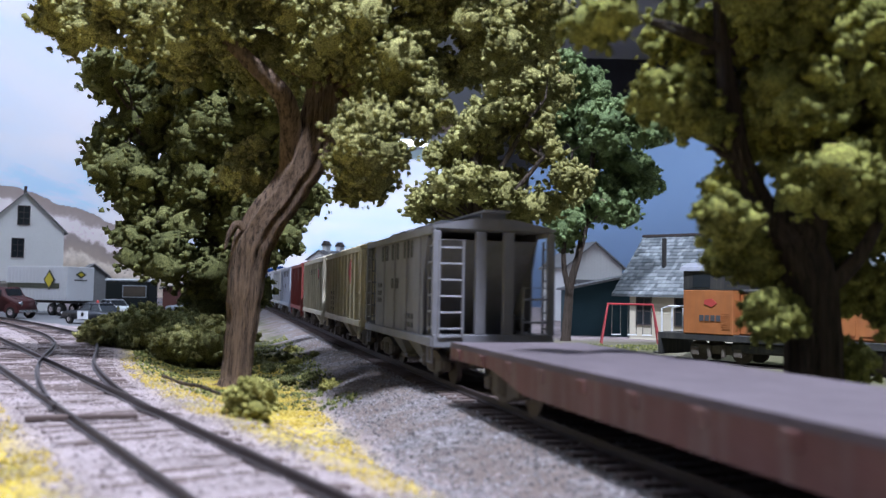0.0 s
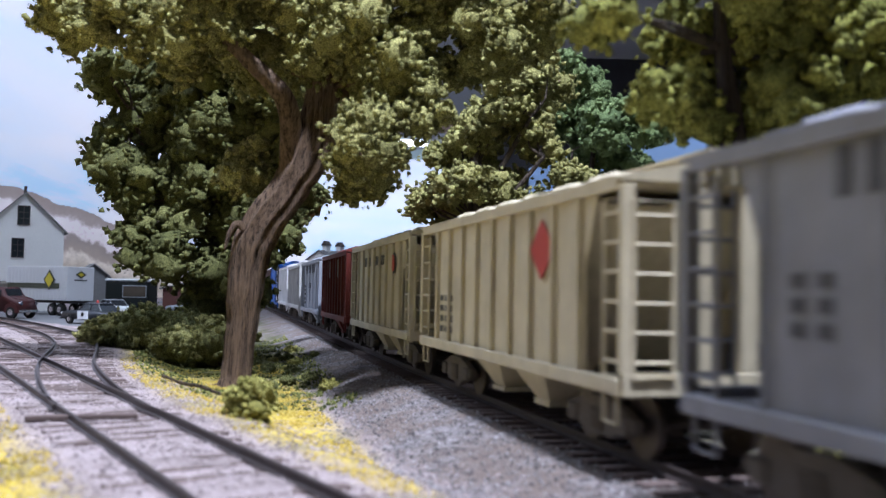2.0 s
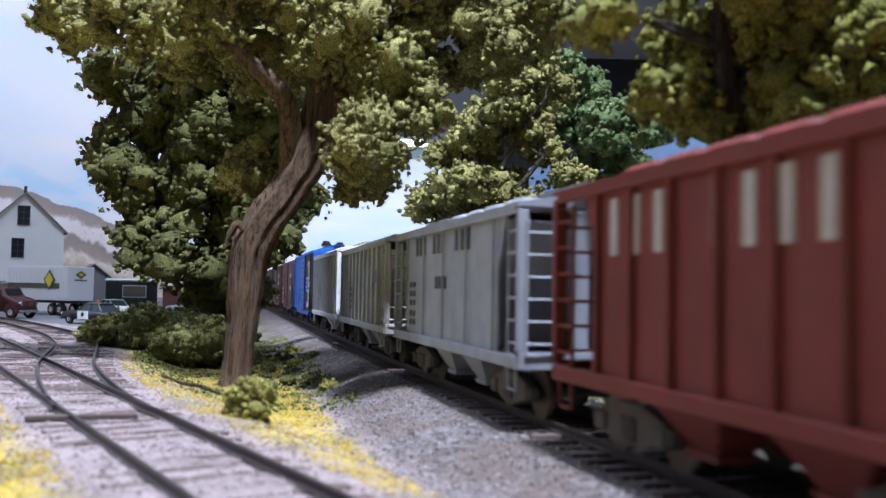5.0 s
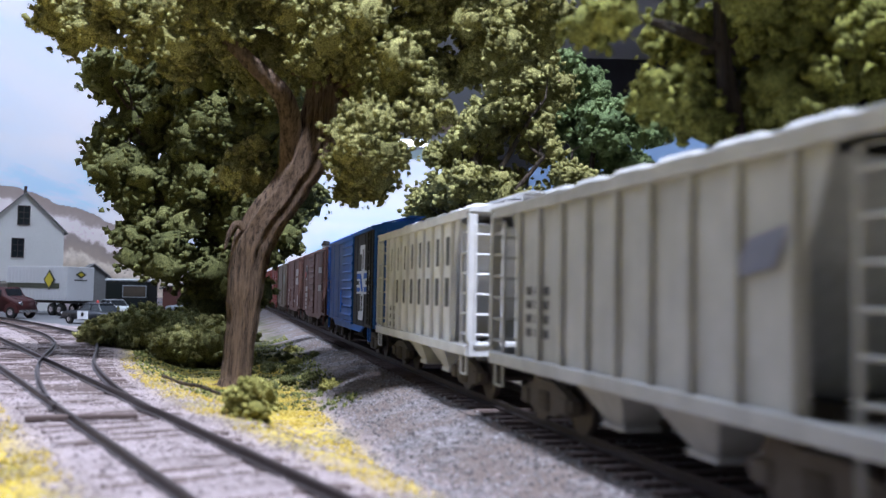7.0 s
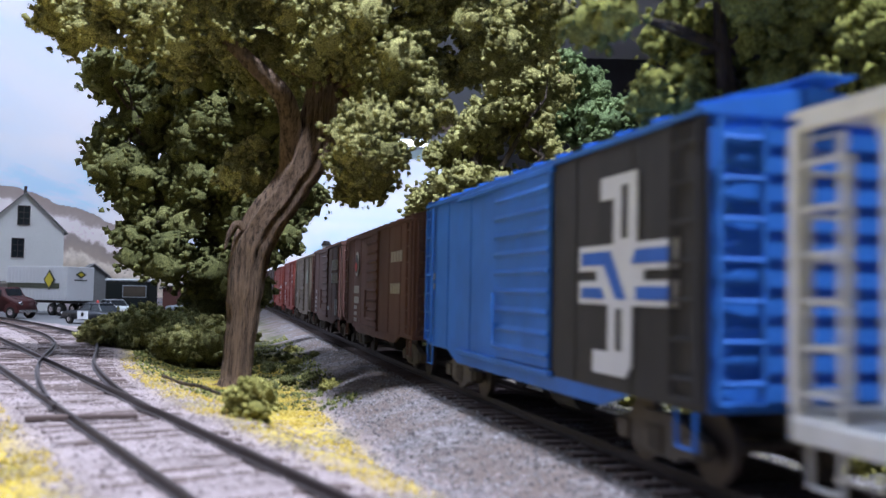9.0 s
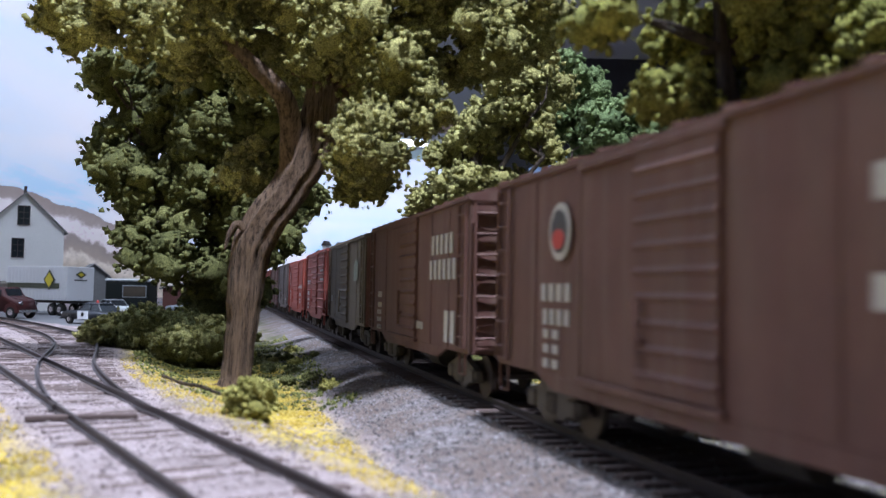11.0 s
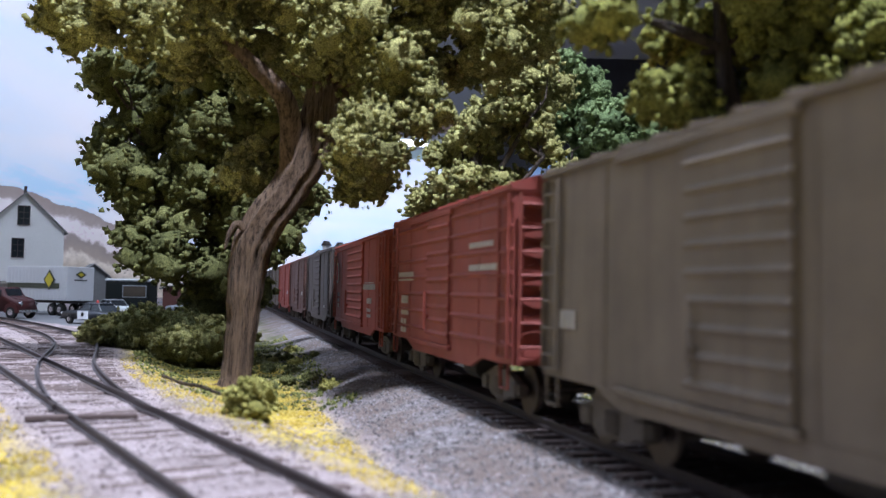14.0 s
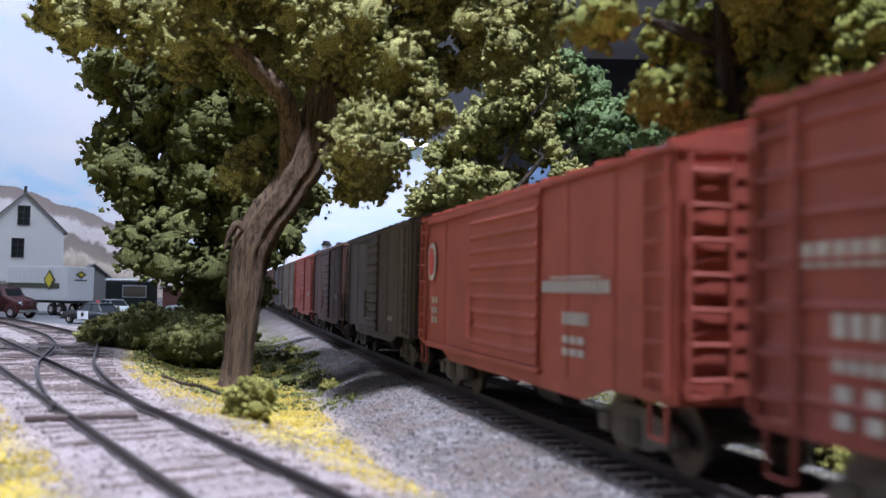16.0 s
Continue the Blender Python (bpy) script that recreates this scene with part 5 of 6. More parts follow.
for r in range(17):                                     # shingle courses on the seen slope
    f0, f1 = r / 17, (r + 1.25) / 17
    ya, za = -1.8 + (RUN + 0.3) * f0, EAVE - 1.3 + (RISE + 0.7) * f0
    yb, zb = -1.8 + (RUN + 0.3) * min(1, f1), EAVE - 1.3 + (RISE + 0.7) * min(1, f1)
    x = 0.0 + 0.4 * (r % 2)
    while x < LONG + 1:
        w = rnd.uniform(0.75, 1.15)
        lift = 0.16 + rnd.uniform(0, 0.12)
        drop = rnd.uniform(0, 0.12)
        vs = [bm.verts.new(p) for p in ((x, ya - drop, za + lift), (x + w - 0.06, ya - drop, za + lift), (x + w - 0.06, yb, zb + 0.05), (x, yb, zb + 0.05), (x, ya - drop, za), (x + w - 0.06, ya - drop, za))]
        bm.faces.new(vs[:4])
        bm.faces.new((vs[0], vs[4], vs[5], vs[1]))
        x += w
s = Shader("shingle_courses", 0.9)
shingle_mat = s.done(s.ramp(s.island(), [(0.0, (0.11, 0.125, 0.135)), (0.5, (0.19, 0.21, 0.22)), (1.0, (0.30, 0.33, 0.34))]))
tagged(part("shingles", bm, shingle_mat, DEPOT), kind="stuff")
bm = bmesh.new()
box(bm, 0, LONG + 2, RUN - 2.0, RUN - 1.0, EAVE + RISE - 0.6, EAVE + RISE - 0.1)
part("ridge_cap", bm, M_TRIM, DEPOT)
bm = bmesh.new()
tube(bm, [(9.2, 4.4, EAVE + 3.5), (9.2, 4.4, EAVE + 11.0)], 0.5, 10)
part("stove_pipe", bm, M_BLACK, DEPOT)
for x in (7.0, 16.0, 30.0):
    window_part(DEPOT, x, -0.1, 4.5, 3.2, 5.5, 2, 2)
bm = bmesh.new()
prism(bm, [(-180, 158), (-68, 158), (-64, 246), (-51, 246), (-63, 300), (-70, 330), (-180, 330)], 2, -2.6, TOWN + 0.05)
tagged(part("pavement", bm, M_CONCRETE), "pale worn concrete town pavement", "pavement", kind="structure")
bm = bmesh.new()
prism(bm, [(-165, 480), (-114, 480), (-180, 780), (-205, 780)], 2, -2.6, TOWN + 0.12)
tagged(part("road", bm, M_CONCRETE), "pale concrete road beside the line", "road", kind="structure")

# ------------------------------------------------------------------ vehicles
V_BLACK = plain("glossy_black_car_paint", (0.006, 0.007, 0.010), 0.3, 0, 1.0, 0.1, 0.6)
V_WHITE = plain("white_car_paint", (0.68, 0.70, 0.72), 0.35, 0, 1.0, 0.05, 0.5)
V_RED = plain("dull_red_truck_paint", (0.055, 0.012, 0.012), 0.5, 0, 2.0, 0.2)
V_SILVER = plain("pale_grey_car_paint", (0.36, 0.38, 0.40), 0.3, 0.2, 1.0, 0.1)
V_GREEN = plain("dark_green_bus_paint", (0.008, 0.011, 0.010), 0.6, 0, 2.0, 0.2)
V_TRAILER = plain("off_white_trailer_metal", (0.66, 0.66, 0.67), 0.5, 0, 1.0, 0.06)
V_TYRE = plain("black_tyre", (0.02, 0.02, 0.02), 0.9, 0, 4.0, 0.2)
V_CHROME = plain("chrome", (0.6, 0.62, 0.65), 0.15, 1.0, 2.0, 0.05)
V_YELLOW = plain("yellow_emblem_paint", (0.62, 0.50, 0.04), 0.6, 0, 3.0, 0.1)
V_DKGREEN = plain("dark_green_stripe_paint", (0.07, 0.075, 0.05), 0.6, 0, 3.0, 0.15)
V_TARP = plain("grey_brown_load", (0.20, 0.18, 0.15), 0.9, 0, 2.0, 0.2)


def wheel_part(thing, x, y, r, wide=0.7):
    bm = bmesh.new()
    tube(bm, [(x, y - wide / 2, r), (x, y - wide / 2 + 0.1, r), (x, y + wide / 2 - 0.1, r), (x, y + wide / 2, r)], [r * 0.85, r, r, r * 0.85], 16)
    w = part("wheel", bm, V_TYRE, thing)
    bm = bmesh.new()
    tube(bm, [(x, y - wide / 2 - 0.06, r), (x, y + wide / 2 + 0.06, r)], r * 0.5, 12)
    part("hubcap", bm, V_CHROME, w)


def sedan(name, label, m, body, top, door=None, beacon=False):
    """A fifties sedan, nose towards +x."""
    car = empty(name, label, "car", m)
    bm = bmesh.new()
    side = [(-8.4, 1.1), (-8.5, 2.2), (-7.6, 3.0), (-3.5, 3.25), (3.0, 3.3), (7.2, 3.05), (8.3, 2.5), (8.4, 1.2)]
    prism(bm, side, 1, -3.0, 3.0)
    bmesh.ops.bevel(bm, geom=list(bm.edges), offset=0.28, segments=2, affect="EDGES")
    smooth(part("body", bm, body, car))
    bm = bmesh.new()
    lo = [(-5.4, -2.7, 3.1), (2.9, -2.7, 3.1), (2.9, 2.7, 3.1), (-5.4, 2.7, 3.1)]
    hi = [(-3.6, -2.1, 4.75), (1.0, -2.1, 4.75), (1.0, 2.1, 4.75), (-3.6, 2.1, 4.75)]
    a, b = [bm.verts.new(p) for p in lo], [bm.verts.new(p) for p in hi]
    for i in range(4):
        bm.faces.new((a[i], a[(i + 1) % 4], b[(i + 1) % 4], b[i]))
    bm.faces.new(a)
    bm.faces.new(b)
    part("window_glass", bm, M_GLASS, car)
    bm = bmesh.new()
    box(bm, -3.9, 1.2, -2.2, 2.2, 4.65, 5.05, 0.18)
    part("roof", bm, top, car)
    for x0, x1 in ((-5.3, -3.6), (-1.5, -1.4), (2.8, 1.0)):
        for y in (-1, 1):
            bm = bmesh.new()
            tube(bm, [(x0, y * 2.72, 3.15), (x1, y * 2.15, 4.75)], 0.14, 5)
            part("roof_pillar", bm, top, car)
    if door:
        for y in (-3.06, 3.0):
            bm = bmesh.new()
            box(bm, -1.2, 2.4, y, y + 0.06, 1.25, 3.15)
            part("door", bm, door, car)
        bm = bmesh.new()
        for y in (-3.12, 3.1):
            prism(bm, [(0.2, 1.9), (1.0, 1.9), (1.1, 2.6), (0.6, 2.9), (0.1, 2.6)], 1, y, y + 0.05)
        part("door_emblem", bm, V_BLACK, car)
    if beacon:
        bm = bmesh.new()
        tube(bm, [(-0.8, 0, 5.0), (-0.8, 0, 5.5), (-0.8, 0, 5.65)], [0.35, 0.32, 0.1], 8)
        part("beacon", bm, M_RED_LET, car)
    for e in (-1, 1):
        bm = bmesh.new()
        box(bm, min(e * 8.4, e * 8.8), max(e * 8.4, e * 8.8), -3.0, 3.0, 1.1, 1.6, 0.1)
        part("bumper", bm, V_CHROME, car)
        for y in (-2.3, 2.3):
            bm = bmesh.new()
            tube(bm, [(e * 8.2, y, 2.4), (e * 8.55, y, 2.4)], 0.4, 10)
            part("headlight" if e > 0 else "tail_light", bm, V_WHITE if e > 0 else M_RED_LET, car)
        for y in (-2.7, 2.7):
            wheel_part(car, e * 5.3, y, 1.15)
    return car


sedan("police_car", "black and white fifties police sedan on the pavement", at_town(-82.0, 208, 152, TOWN + 0.05), V_BLACK, V_BLACK, V_WHITE, True)
sedan("parked_car", "pale grey fifties sedan parked on the pavement", at_town(-81.5, 282, 140, TOWN + 0.05), V_SILVER, V_SILVER)
sedan("parked_car", "white fifties sedan parked behind the police car", at_town(-101.0, 268, 140, TOWN + 0.05), V_WHITE, V_SILVER)

trailer = empty("semi_trailer", "off-white box semi-trailer with yellow diamond and green stripe", "trailer", at_town(-109.5, 256, -32, TOWN + 0.05) @ Matrix.Scale(1.15, 4))
# +x towards the rear corner that is seen
bm = bmesh.new()
box(bm, -26, 0, 0, 8.0, 3.9, 12.6, 0.12)
part("box_body", bm, V_TRAILER, trailer)
for k in range(17):
    bm = bmesh.new()
    x = -25.5 + k * 1.55
    box(bm, x - 0.07, x + 0.07, -0.06, 0.0, 4.1, 12.4)
    part("side_post", bm, V_TRAILER, trailer)
bm = bmesh.new()
box(bm, -25.8, -3.0, -0.14, -0.07, 7.0, 8.3)
part("stripe", bm, V_DKGREEN, trailer)
bm = bmesh.new()
prism(bm, [(-7.0, 6.6), (-4.6, 9.2), (-7.0, 11.8), (-9.4, 9.2)], 1, -0.24, -0.15)
emb = part("emblem", bm, V_DKGREEN, trailer)
bm = bmesh.new()
prism(bm, [(-7.0, 7.3), (-5.2, 9.2), (-7.0, 11.1), (-8.8, 9.2)], 1, -0.32, -0.25)
part("emblem_centre", bm, V_YELLOW, emb)
bm = bmesh.new()
prism(bm, [(2.4, 10.6), (4.0, 9.6), (5.6, 10.6), (4.0, 11.6)], 0, 0.01, 0.1)
part("end_emblem", bm, V_DKGREEN, trailer)
bm = bmesh.new()
prism(bm, [(3.1, 10.6), (4.0, 10.05), (4.9, 10.6), (4.0, 11.15)], 0, 0.1, 0.16)
part("end_emblem", bm, V_YELLOW, trailer)
bm = bmesh.new()
for k in range(5):
    box(bm, 0.02, 0.1, 2.2 + k * 0.75, 2.75 + k * 0.75, 9.0, 9.35)
part("lettering", bm, M_DARK_LET, trailer)
bm = bmesh.new()
box(bm, -25, -0.5, 1.0, 7.0, 3.2, 3.9)
box(bm, -19, -18.4, 1.0, 1.8, 0.0, 3.3)
part("chassis", bm, M_BLACK, trailer)
for x in (-3.2, -6.6):
    for y in (0.9, 7.1):
        wheel_part(trailer, x, y, 1.6, 1.2)

truck = empty("stake_truck", "dull red fifties truck with a grey-brown load", "truck", at_town(-117.5, 236, -18, TOWN + 0.05) @ Matrix.Scale(1.12, 4))
bm = bmesh.new()
prism(bm, [(-1.5, 1.6), (-1.5, 6.6), (-0.8, 7.4), (2.2, 7.4), (3.2, 5.1), (6.6, 4.7), (7.2, 3.6), (7.2, 1.6)], 1, -2.8, 2.8)
bmesh.ops.bevel(bm, geom=list(bm.edges), offset=0.3, segments=2, affect="EDGES")
smooth(part("cab", bm, V_RED, truck))
bm = bmesh.new()
box(bm, -0.9, 1.8, -2.9, 2.9, 5.2, 6.7)
prism(bm, [(2.3, 7.0), (3.1, 5.3), (3.25, 5.3), (2.45, 7.0)], 1, -2.3, 2.3)
part("window_glass", bm, M_GLASS, truck)
bm = bmesh.new()
box(bm, -14, -1.8, -3.6, 3.6, 2.8, 3.4)
part("bed", bm, V_RED, truck)
bm = bmesh.new()
box(bm, -13.8, -2.0, -3.4, 3.4, 3.4, 8.8, 0.6)
part("load", bm, V_TARP, truck)
for y in (-2.3, 2.3):
    bm = bmesh.new()
    prism(bm, [(3.0, 1.4), (3.4, 3.2), (4.9, 3.8), (6.6, 3.2), (7.2, 1.4)], 1, y - 0.9, y + 0.9)
    part("fender", bm, V_RED, truck)
    for x in (5.0, -9.0):
        wheel_part(truck, x, y * 1.2, 1.5, 0.9)
    bm = bmesh.new()
    tube(bm, [(6.9, y, 3.6), (7.4, y, 3.6)], 0.45, 10)
    part("headlight", bm, V_CHROME, truck)
bm = bmesh.new()
box(bm, 7.2, 7.5, -2.9, 2.9, 1.5, 2.1)
part("bumper", bm, V_CHROME, truck)

bus = empty("delivery_bus", "dark green delivery bus with a pale roof and wide window", "bus", at_town(-103.0, 290, -8, TOWN + 0.05))
bm = bmesh.new()
box(bm, -7, 8, -3.6, 3.6, 1.2, 10.8, 0.5)
part("body", bm, V_GREEN, bus)
bm = bmesh.new()
box(bm, -7.2, 8.2, -3.8, 3.8, 10.6, 11.5, 0.4)
part("roof", bm, V_TRAILER, bus)
for x0, x1 in ((-0.5, 7.2),):
    bm = bmesh.new()
    box(bm, x0 - 0.3, x1 + 0.3, -3.68, -3.6, 5.4, 9.4)
    win = part("window", bm, V_SILVER, bus)
    bm = bmesh.new()
    box(bm, x0, x1, -3.74, -3.66, 5.7, 9.1)
    # the pane's brown reflection is put into its base colour
    part("pane", bm, plain("painted_brown_reflection_glass", (0.09, 0.07, 0.05), 0.15, 0, 0.4, 0.5, 0.6), win)
for x in (-4.5, 5.5):
    for y in (-3.1, 3.1):
        wheel_part(bus, x, y, 1.5, 0.9)

# ------------------------------------------------------------------ the switcher on the spur
L_ORANGE = paint("faded_orange_locomotive_paint", (0.36, 0.13, 0.04), (0.16, 0.10, 0.06), 0.3)
L_BLACK = paint("dusty_black_locomotive_paint", (0.035, 0.035, 0.035), (0.16, 0.14, 0.11), 0.3)


def switcher():
    a, b = np.array((38.2, 143.0)), np.array((68.0, 109.2))
    rz = math.degrees(math.atan2(b[1] - a[1], b[0] - a[0]))
    loco = empty("switch_engine", "faded orange and black diesel switch engine on the spur", "locomotive", at(a[0], a[1], SPUR_Z, rz))
    bm = bmesh.new()
    box(bm, 0, 46, -4.6, 4.6, 3.3, 4.3, 0.06)
    box(bm, 12, 34, -3.9, 3.9, 1.7, 3.3, 0.3)
    part("underframe", bm, L_BLACK, loco)
    bm = bmesh.new()
    box(bm, 4.3, 12.8, -4.7, 4.7, 4.3, 11.0, 0.12)
    cab = part("cab", bm, L_ORANGE, loco)
    bm = bmesh.new()
    box(bm, 4.3, 12.8, -4.68, 4.68, 11.0, 14.0, 0.05)
    part("cab_upper", bm, L_BLACK, loco)
    bm = bmesh.new()
    prism(bm, [(-5.0, 13.9), (5.0, 13.9), (4.6, 14.5), (2.4, 15.2), (-2.4, 15.2), (-4.6, 14.5)], 0, 3.7, 13.3)
    part("cab_roof", bm, paint("grey_cab_roof_paint", (0.22, 0.23, 0.26), GRIME, 0.3), loco)
    for y in (-4.76, 4.7):
        bm = bmesh.new()
        box(bm, 6.0, 9.0, y, y + 0.06, 11.4, 13.4)
        part("cab_window", bm, M_GLASS, loco)
    bm = bmesh.new()
    box(bm, 12.8, 43.5, -3.0, 3.0, 4.3, 10.6, 0.3)
    part("hood", bm, L_ORANGE, loco)
    bm = bmesh.new()
    box(bm, 12.8, 43.6, -3.05, 3.05, 10.5, 11.2, 0.25)
    part("hood_top", bm, L_BLACK, loco)
    for k in range(7):
        bm = bmesh.new()
        x = 14.5 + k * 4.0
        box(bm, x, x + 3.5, -3.12, -3.0, 5.0, 10.0, 0.04)
        part("hood_door", bm, L_ORANGE, loco)
    bm = bmesh.new()
    for k in range(8):
        box(bm, 10.9, 12.4, -4.8, -4.7, 5.2 + k * 0.32, 5.4 + k * 0.32)
    part("louvre", bm, L_ORANGE, loco)
    bm = bmesh.new()
    prism(bm, [(8.0, 8.9), (9.3, 8.4), (10.2, 9.0), (9.3, 9.7), (8.1, 9.5)], 1, -4.8, -4.7)
    part("cab_emblem", bm, M_RED_LET, loco)
    bm = bmesh.new()
    for k in range(4):
        box(bm, 7.2 + k * 0.95, 7.9 + k * 0.95, -4.8, -4.7, 6.3, 7.2)
    part("cab_lettering", bm, M_DARK_LET, loco)
    for y in (-4.4, -1.6, 1.6, 4.4):
        bm = bmesh.new()
        tube(bm, [(0.2, y, 4.3), (0.2, y, 8.0), (1.6, y, 8.4), (3.4, y, 8.4)], 0.16, 6)
        part("handrail", bm, V_WHITE, loco)
    bm = bmesh.new()
    prism(bm, [(-4.6, 0.9), (4.6, 0.9), (4.6, 4.3), (-4.6, 4.3)], 0, -0.3, 0.2)
    part("pilot", bm, L_BLACK, loco)
    bm = bmesh.new()
    box(bm, -1.2, 0.2, -4.6, 4.6, 0.8, 1.1)
    part("footboard", bm, L_BLACK, loco)
    for x in (9.5, 36.5):
        bm = bmesh.new()
        box(bm, x - 4.6, x + 4.6, -3.6, -3.1, 1.3, 2.7, 0.15)
        box(bm, x - 4.6, x + 4.6, 3.1, 3.6, 1.3, 2.7, 0.15)
        for sx in (-3.6, 3.6):
            box(bm, x + sx - 0.7, x + sx + 0.7, -3.95, -3.55, 1.0, 2.3, 0.1)
            tube(bm, [(x + sx, -2.6, 1.7), (x + sx, -2.2, 1.7)], 1.7, 16)
            tube(bm, [(x + sx, 2.2, 1.7), (x + sx, 2.6, 1.7)], 1.7, 16)
        for sx in (-1.2, 1.2):
            tube(bm, [(x + sx, -3.75, 0.9), (x + sx, -3.75, 2.4)], 0.35, 8)
        part("truck", bm, M_TRUCK, loco)
    coupler(loco, 0.0, -1)


switcher()


def swing_set():
    red = plain("red_painted_pipe", (0.30, 0.04, 0.045), 0.5, 0, 3.0, 0.2)
    thing = empty("swing_set", "red pipe swing set on the depot lawn", "swing set", at(36.0, 168, height_at(36.0, 168), -8))
    for x in (-4.2, 4.2):
        for y in (-2.8, 2.8):
            bm = bmesh.new()
            tube(bm, [(x * 1.3, y, -0.2), (x, 0, 7.6)], 0.17, 6)
            part("leg", bm, red, thing)
    bm = bmesh.new()
    tube(bm, [(-4.4, 0, 7.6), (4.4, 0, 7.6)], 0.2, 6)
    part("crossbar", bm, red, thing)
    for x in (-2.6, 0.4, 3.2):
        bm = bmesh.new()
        box(bm, x - 0.9, x + 0.9, -0.4, 0.4, 1.7, 1.9)
        seat = part("seat", bm, V_WHITE, thing)
        for dx in (-0.8, 0.8):
            bm = bmesh.new()
            tube(bm, [(x + dx, 0, 1.9), (x + dx, 0, 7.6)], 0.07, 5)
            part("chain", bm, V_CHROME, seat)


swing_set()


def log(name, label, a, b, r, material, seed):
    bm = bmesh.new()
    a, b = Vector(a), Vector(b)
    pts = [a.lerp(b, k / 5) + Vector((0, 0, 0.12 * math.sin(k * 2 + seed))) for k in range(6)]
    tube(bm, pts, [r * (1 - 0.08 * k) for k in range(6)], 9, 0.2, seed)
    return tagged(part(name, bm, material), label, "log")


log("fallen_log", "short grey sawn log at the foot of the tree", (-17.7, 79.5, height_at(-17.7, 79.5) + 0.3), (-15.6, 80.5, height_at(-15.6, 80.5) + 1.15), 0.34, M_BARK, 1)
log("fallen_branch", "thin dark fallen branch on the turf", (-25.5, 81.0, height_at(-25.5, 81.0) + 0.15), (-19.0, 79.0, height_at(-19.0, 79.0) + 0.15), 0.2, M_BARK2, 2)
log("fallen_branch", "thin grey fallen branch under the hedge", (-34, 108, height_at(-34, 108) + 0.3), (-24, 106, height_at(-24, 106) + 0.3), 0.22, M_BARK, 3)

# switch throw bar of the turnout
bm = bmesh.new()
box(bm, -3.0, 3.0, -0.3, 0.3, -0.45, -0.15, 0.05)
tagged(part("switch_throw_bar", bm, M_TIE, loc=at(-20.6, 51.0, -0.02, 18)), "dark throw bar across the turnout points", "throw bar")

# ------------------------------------------------------------------ ceiling lamps seen beyond the trees
def glow(name, colour, strength):
    s = Shader(name, 0.5)
    s.bsdf.inputs["Emission Color"].default_value = (*colour, 1)
    s.bsdf.inputs["Emission Strength"].default_value = strength
    return s.done((0.9, 0.9, 0.9))


fixture = empty("ceiling_fixture", "white fluorescent fixture with a glowing diffuser", "ceiling light", at(-52, 1150, 205))
for x in (-24, 24):
    bm = bmesh.new()
    tube(bm, [(x, 0, 5), (x, 0, 135)], 0.8, 6)
    part("hanger_rod", bm, V_CHROME, fixture)
bm = bmesh.new()
box(bm, -30, 30, -8, 8, 0, 6, 1.0)
part("housing", bm, M_CEIL, fixture)
bm = bmesh.new()
box(bm, -28, 28, -9, 7, -6, 0, 1.0)
part("diffuser", bm, glow("fluorescent_diffuser", (0.85, 0.92, 1.0), 6.0), fixture)
bm = bmesh.new()
box(bm, -200, 120, 1170, 1182, 222, 234)
tagged(part("ceiling_beam", bm, plain("brown_beam", (0.34, 0.24, 0.20), 0.8, 0, 0.2, 0.2)), "brown wooden beam below the ceiling", "beam", kind="structure")

bm = bmesh.new()
box(bm, -220, 150, 1112, 1118, 172, 188)
tagged(part("backdrop_valance", bm, plain("pale_green_board", (0.55, 0.66, 0.62), 0.8, 0, 0.2, 0.1)), "pale green board along the top of the backdrop", "valance", kind="structure")

# ------------------------------------------------------------------ loose stones and turf
def scatter(name, label, material, n, spot, size, seed, flat=0.7, category="gravel"):
    """Loose grains on the ground, one mesh; spot(rs, n) gives their plan."""
    rs = np.random.RandomState(seed)
    x, y = spot(rs, n)
    z = ground_height(x, y)[0]
    n = len(x)
    sz = size * rs.uniform(0.4, 1.5, n) ** 1.5
    base = np.array([(1, 0, -0.3), (-0.5, 0.87, -0.3), (-0.5, -0.87, -0.3), (0.1, 0.1, 0.9)])
    a = rs.uniform(0, 6.283, n)
    ca, sa = np.cos(a), np.sin(a)
    v = np.repeat(base[None], n, 0) * rs.uniform(0.6, 1.3, (n, 4, 3))
    vx = v[:, :, 0] * ca[:, None] - v[:, :, 1] * sa[:, None]
    vy = v[:, :, 0] * sa[:, None] + v[:, :, 1] * ca[:, None]
    co = np.stack((vx, vy, v[:, :, 2] * flat), -1) * sz[:, None, None] + np.stack((x, y, z + 0.05), -1)[:, None, :]
    faces = (np.arange(n)[:, None, None] * 4 + np.array(((0, 2, 1), (0, 1, 3), (1, 2, 3), (2, 0, 3)))[None]).reshape(-1)
    mesh = bpy.data.meshes.new(name)
    mesh.vertices.add(n * 4)
    mesh.vertices.foreach_set("co", (co.reshape(-1) * FT).astype(np.float32))
    mesh.loops.add(len(faces))
    mesh.loops.foreach_set("vertex_index", faces.astype(np.int32))
    mesh.polygons.add(len(faces) // 3)
    mesh.polygons.foreach_set("loop_start", np.arange(0, len(faces), 3, dtype=np.int32))
    mesh.update(calc_edges=True)
    mesh.materials.append(material)
    return tagged(new(name, mesh), label, category, kind="stuff")


def stones_by(line, near, far, y0, y1, x0=-80, x1=70):
    def spot(rs, n):
        x, y = rs.uniform(x0, x1, n * 6), y0 + (y1 - y0) * rs.uniform(0, 1, n * 6) ** 1.5
        d = line_distance(line, x, y) + rs.normal(0, 0.8, n * 6)
        ok = (d > near) & (d < far)
        return x[ok][:n], y[ok][:n]
    return spot


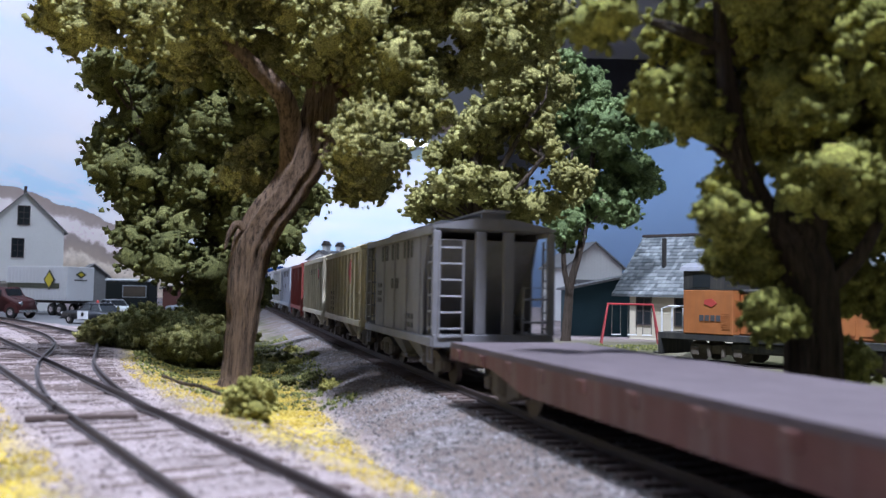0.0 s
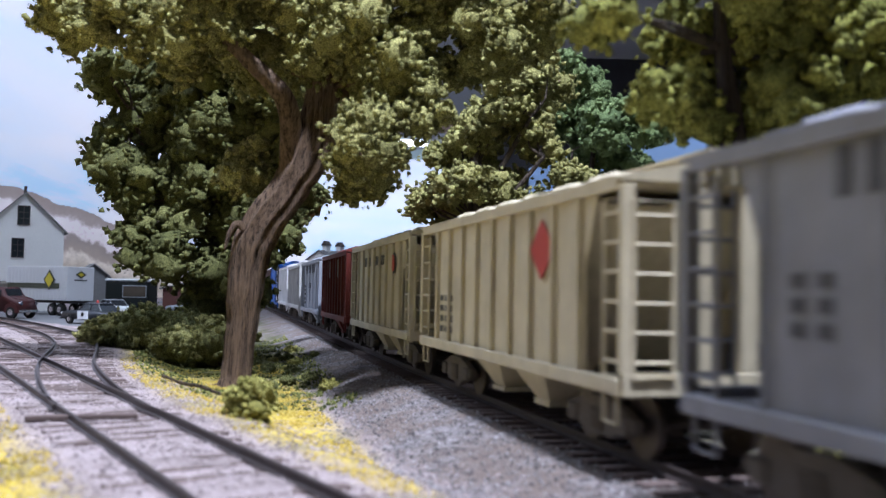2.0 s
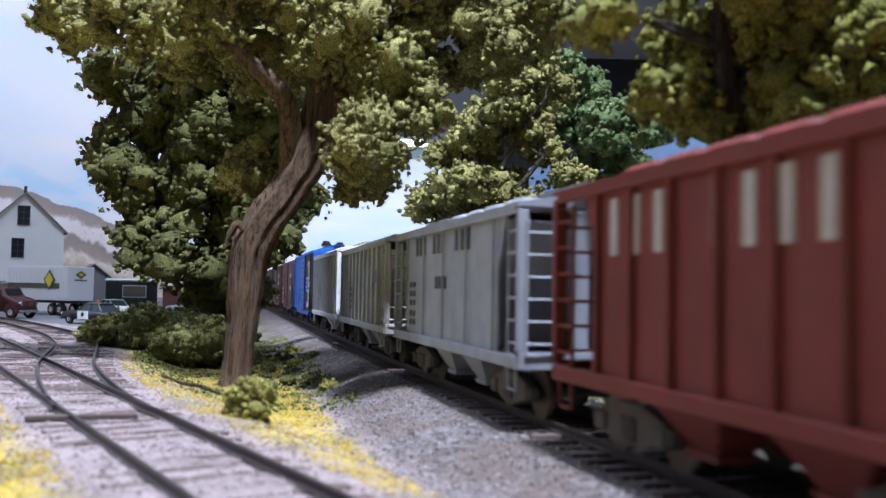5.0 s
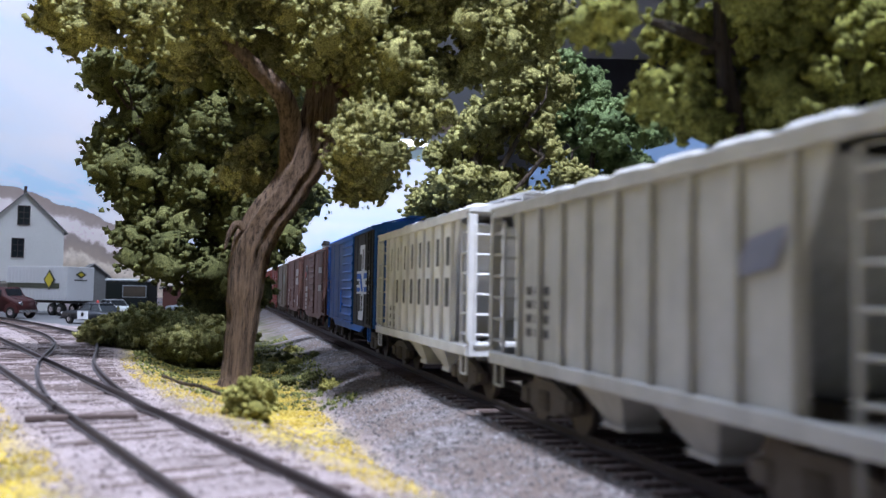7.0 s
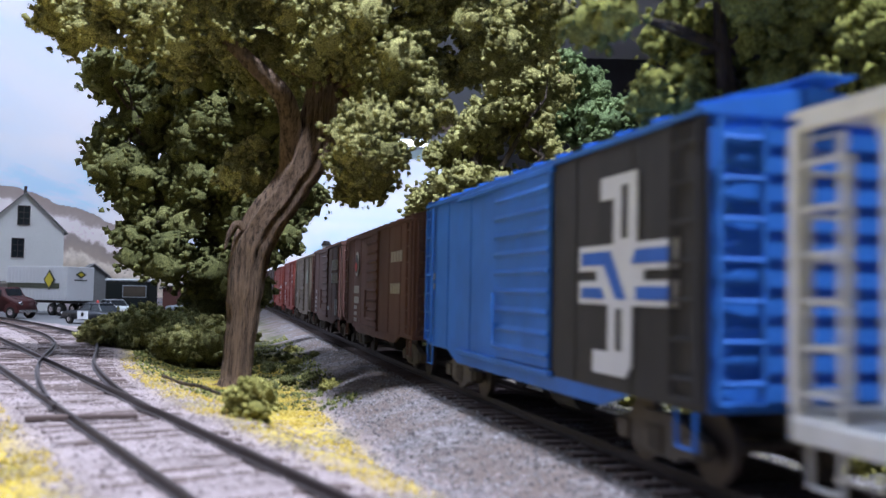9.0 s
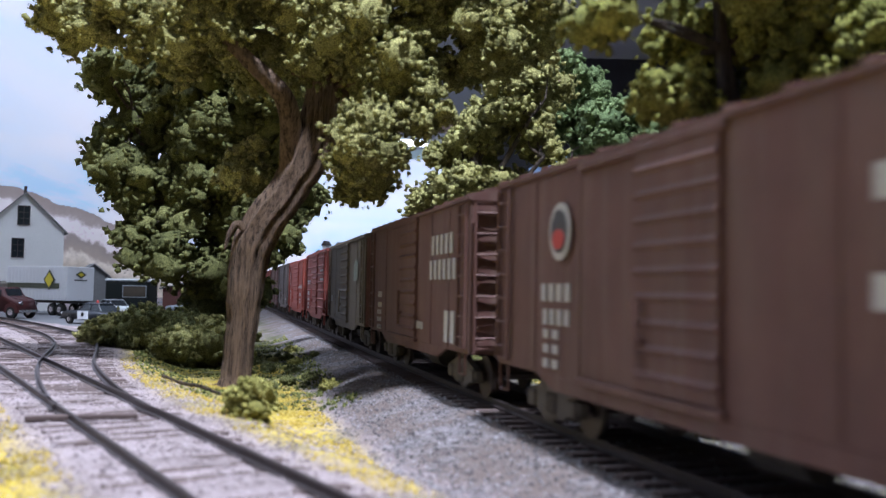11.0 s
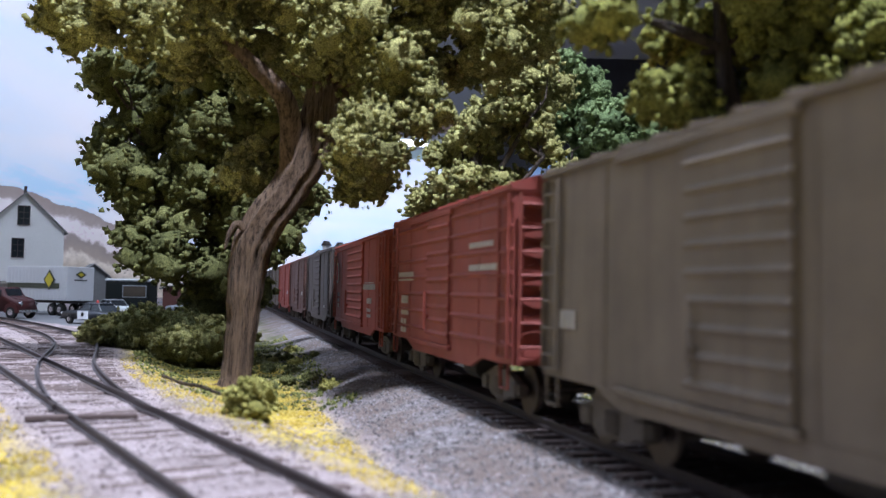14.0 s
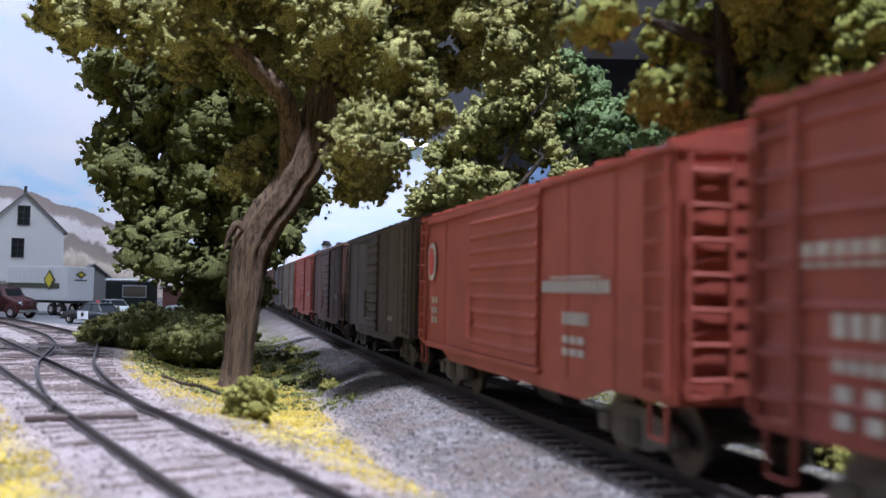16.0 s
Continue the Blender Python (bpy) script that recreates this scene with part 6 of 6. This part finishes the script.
def island_mat(name, stops):
    s = Shader(name, 0.95, spec=0.1)
    return s.done(s.ramp(s.island(), stops))


SHORT = MAIN[12:50]
M_GRAVEL = island_mat("ballast_gravel", [(0.0, (0.08, 0.075, 0.077)), (0.6, (0.19, 0.175, 0.175)), (1.0, (0.38, 0.36, 0.365))])
M_PEBBLE = island_mat("pale_dirt_pebbles", [(0.0, (0.12, 0.10, 0.10)), (0.5, (0.31, 0.255, 0.25)), (1.0, (0.50, 0.43, 0.425))])
M_TURFGRAIN = island_mat("yellow_turf_grains", [(0.0, (0.22, 0.16, 0.03)), (0.5, (0.46, 0.33, 0.055)), (1.0, (0.62, 0.47, 0.11))])
M_MOSSGRAIN = island_mat("green_turf_grains", [(0.0, (0.03, 0.04, 0.012)), (0.6, (0.11, 0.12, 0.035)), (1.0, (0.28, 0.26, 0.09))])
scatter("ballast_gravel", "loose grey ballast stones along the main line", M_GRAVEL, 36000, stones_by(SHORT, -9, 13, 14, 150, -30, 30), 0.085, 31)
scatter("yard_pebbles", "pale dirt pebbles between the yard rails", M_PEBBLE, 30000, stones_by(YARD[4:44], -9, 13, 18, 150, -70, 16), 0.08, 32)


def turf_spot(rs, n):
    x, y = rs.uniform(-34, 14, n * 8), 22 + 90 * rs.uniform(0, 1, n * 8) ** 1.3
    dm = line_distance(SHORT, x, y)
    dy = np.minimum(line_distance(YARD[4:44], x, y), line_distance(SIDING, x, y))
    ok = (dm > 12.5) & (dy > 5.0) & (bumps(x, y, 3.5, 41) + 0.5 * bumps(x, y, 1.2, 42) + rs.normal(0, 0.12, n * 8) > 0.06)
    return x[ok][:n], y[ok][:n]


def moss_spot(rs, n):
    x, y = rs.uniform(-50, 40, n * 8), rs.uniform(72, 165, n * 8)
    dm = line_distance(MAIN[10:60], x, y)
    dy = np.minimum(line_distance(YARD[4:44], x, y), line_distance(SIDING, x, y))
    ok = (dm > 9.0) & (dy > 6.5) & (bumps(x, y, 4.0, 43) + 0.6 * bumps(x, y, 1.3, 44) > -0.05)
    return x[ok][:n], y[ok][:n]


scatter("yellow_turf", "fine yellow turf between the tracks", M_TURFGRAIN, 26000, turf_spot, 0.06, 33, 1.2, "turf")
scatter("green_turf", "dark green ground turf under the trees", M_MOSSGRAIN, 22000, moss_spot, 0.15, 34, 1.2, "turf")

# ------------------------------------------------------------------ what moves
def travelled(t):
    """Feet that the train has gone since 8 s: steady at first, slowing a little later."""
    d = t - 8.0
    return 33.3 * d if d < 0 else 33.04 * d - 0.345 * d * d


def car_pose(middle, t):
    s = middle - travelled(t)
    x, y, th = main_line(s)
    return at(x, y, 0, math.degrees(th) - 90.0)


def motions():
    times = [k * 0.5 for k in range(33)]
    for car, middle in TRAIN:
        walk(car, [(t, car_pose(middle, t)) for t in times])
    ticks = [k / 30.0 for k in range(481)]
    for wheelset, sx in ROLLING:
        walk(wheelset, [(t, at(sx, 0, WHEEL_R, ry=math.degrees(travelled(t) / WHEEL_R) % 360.0)) for t in ticks])


motions()
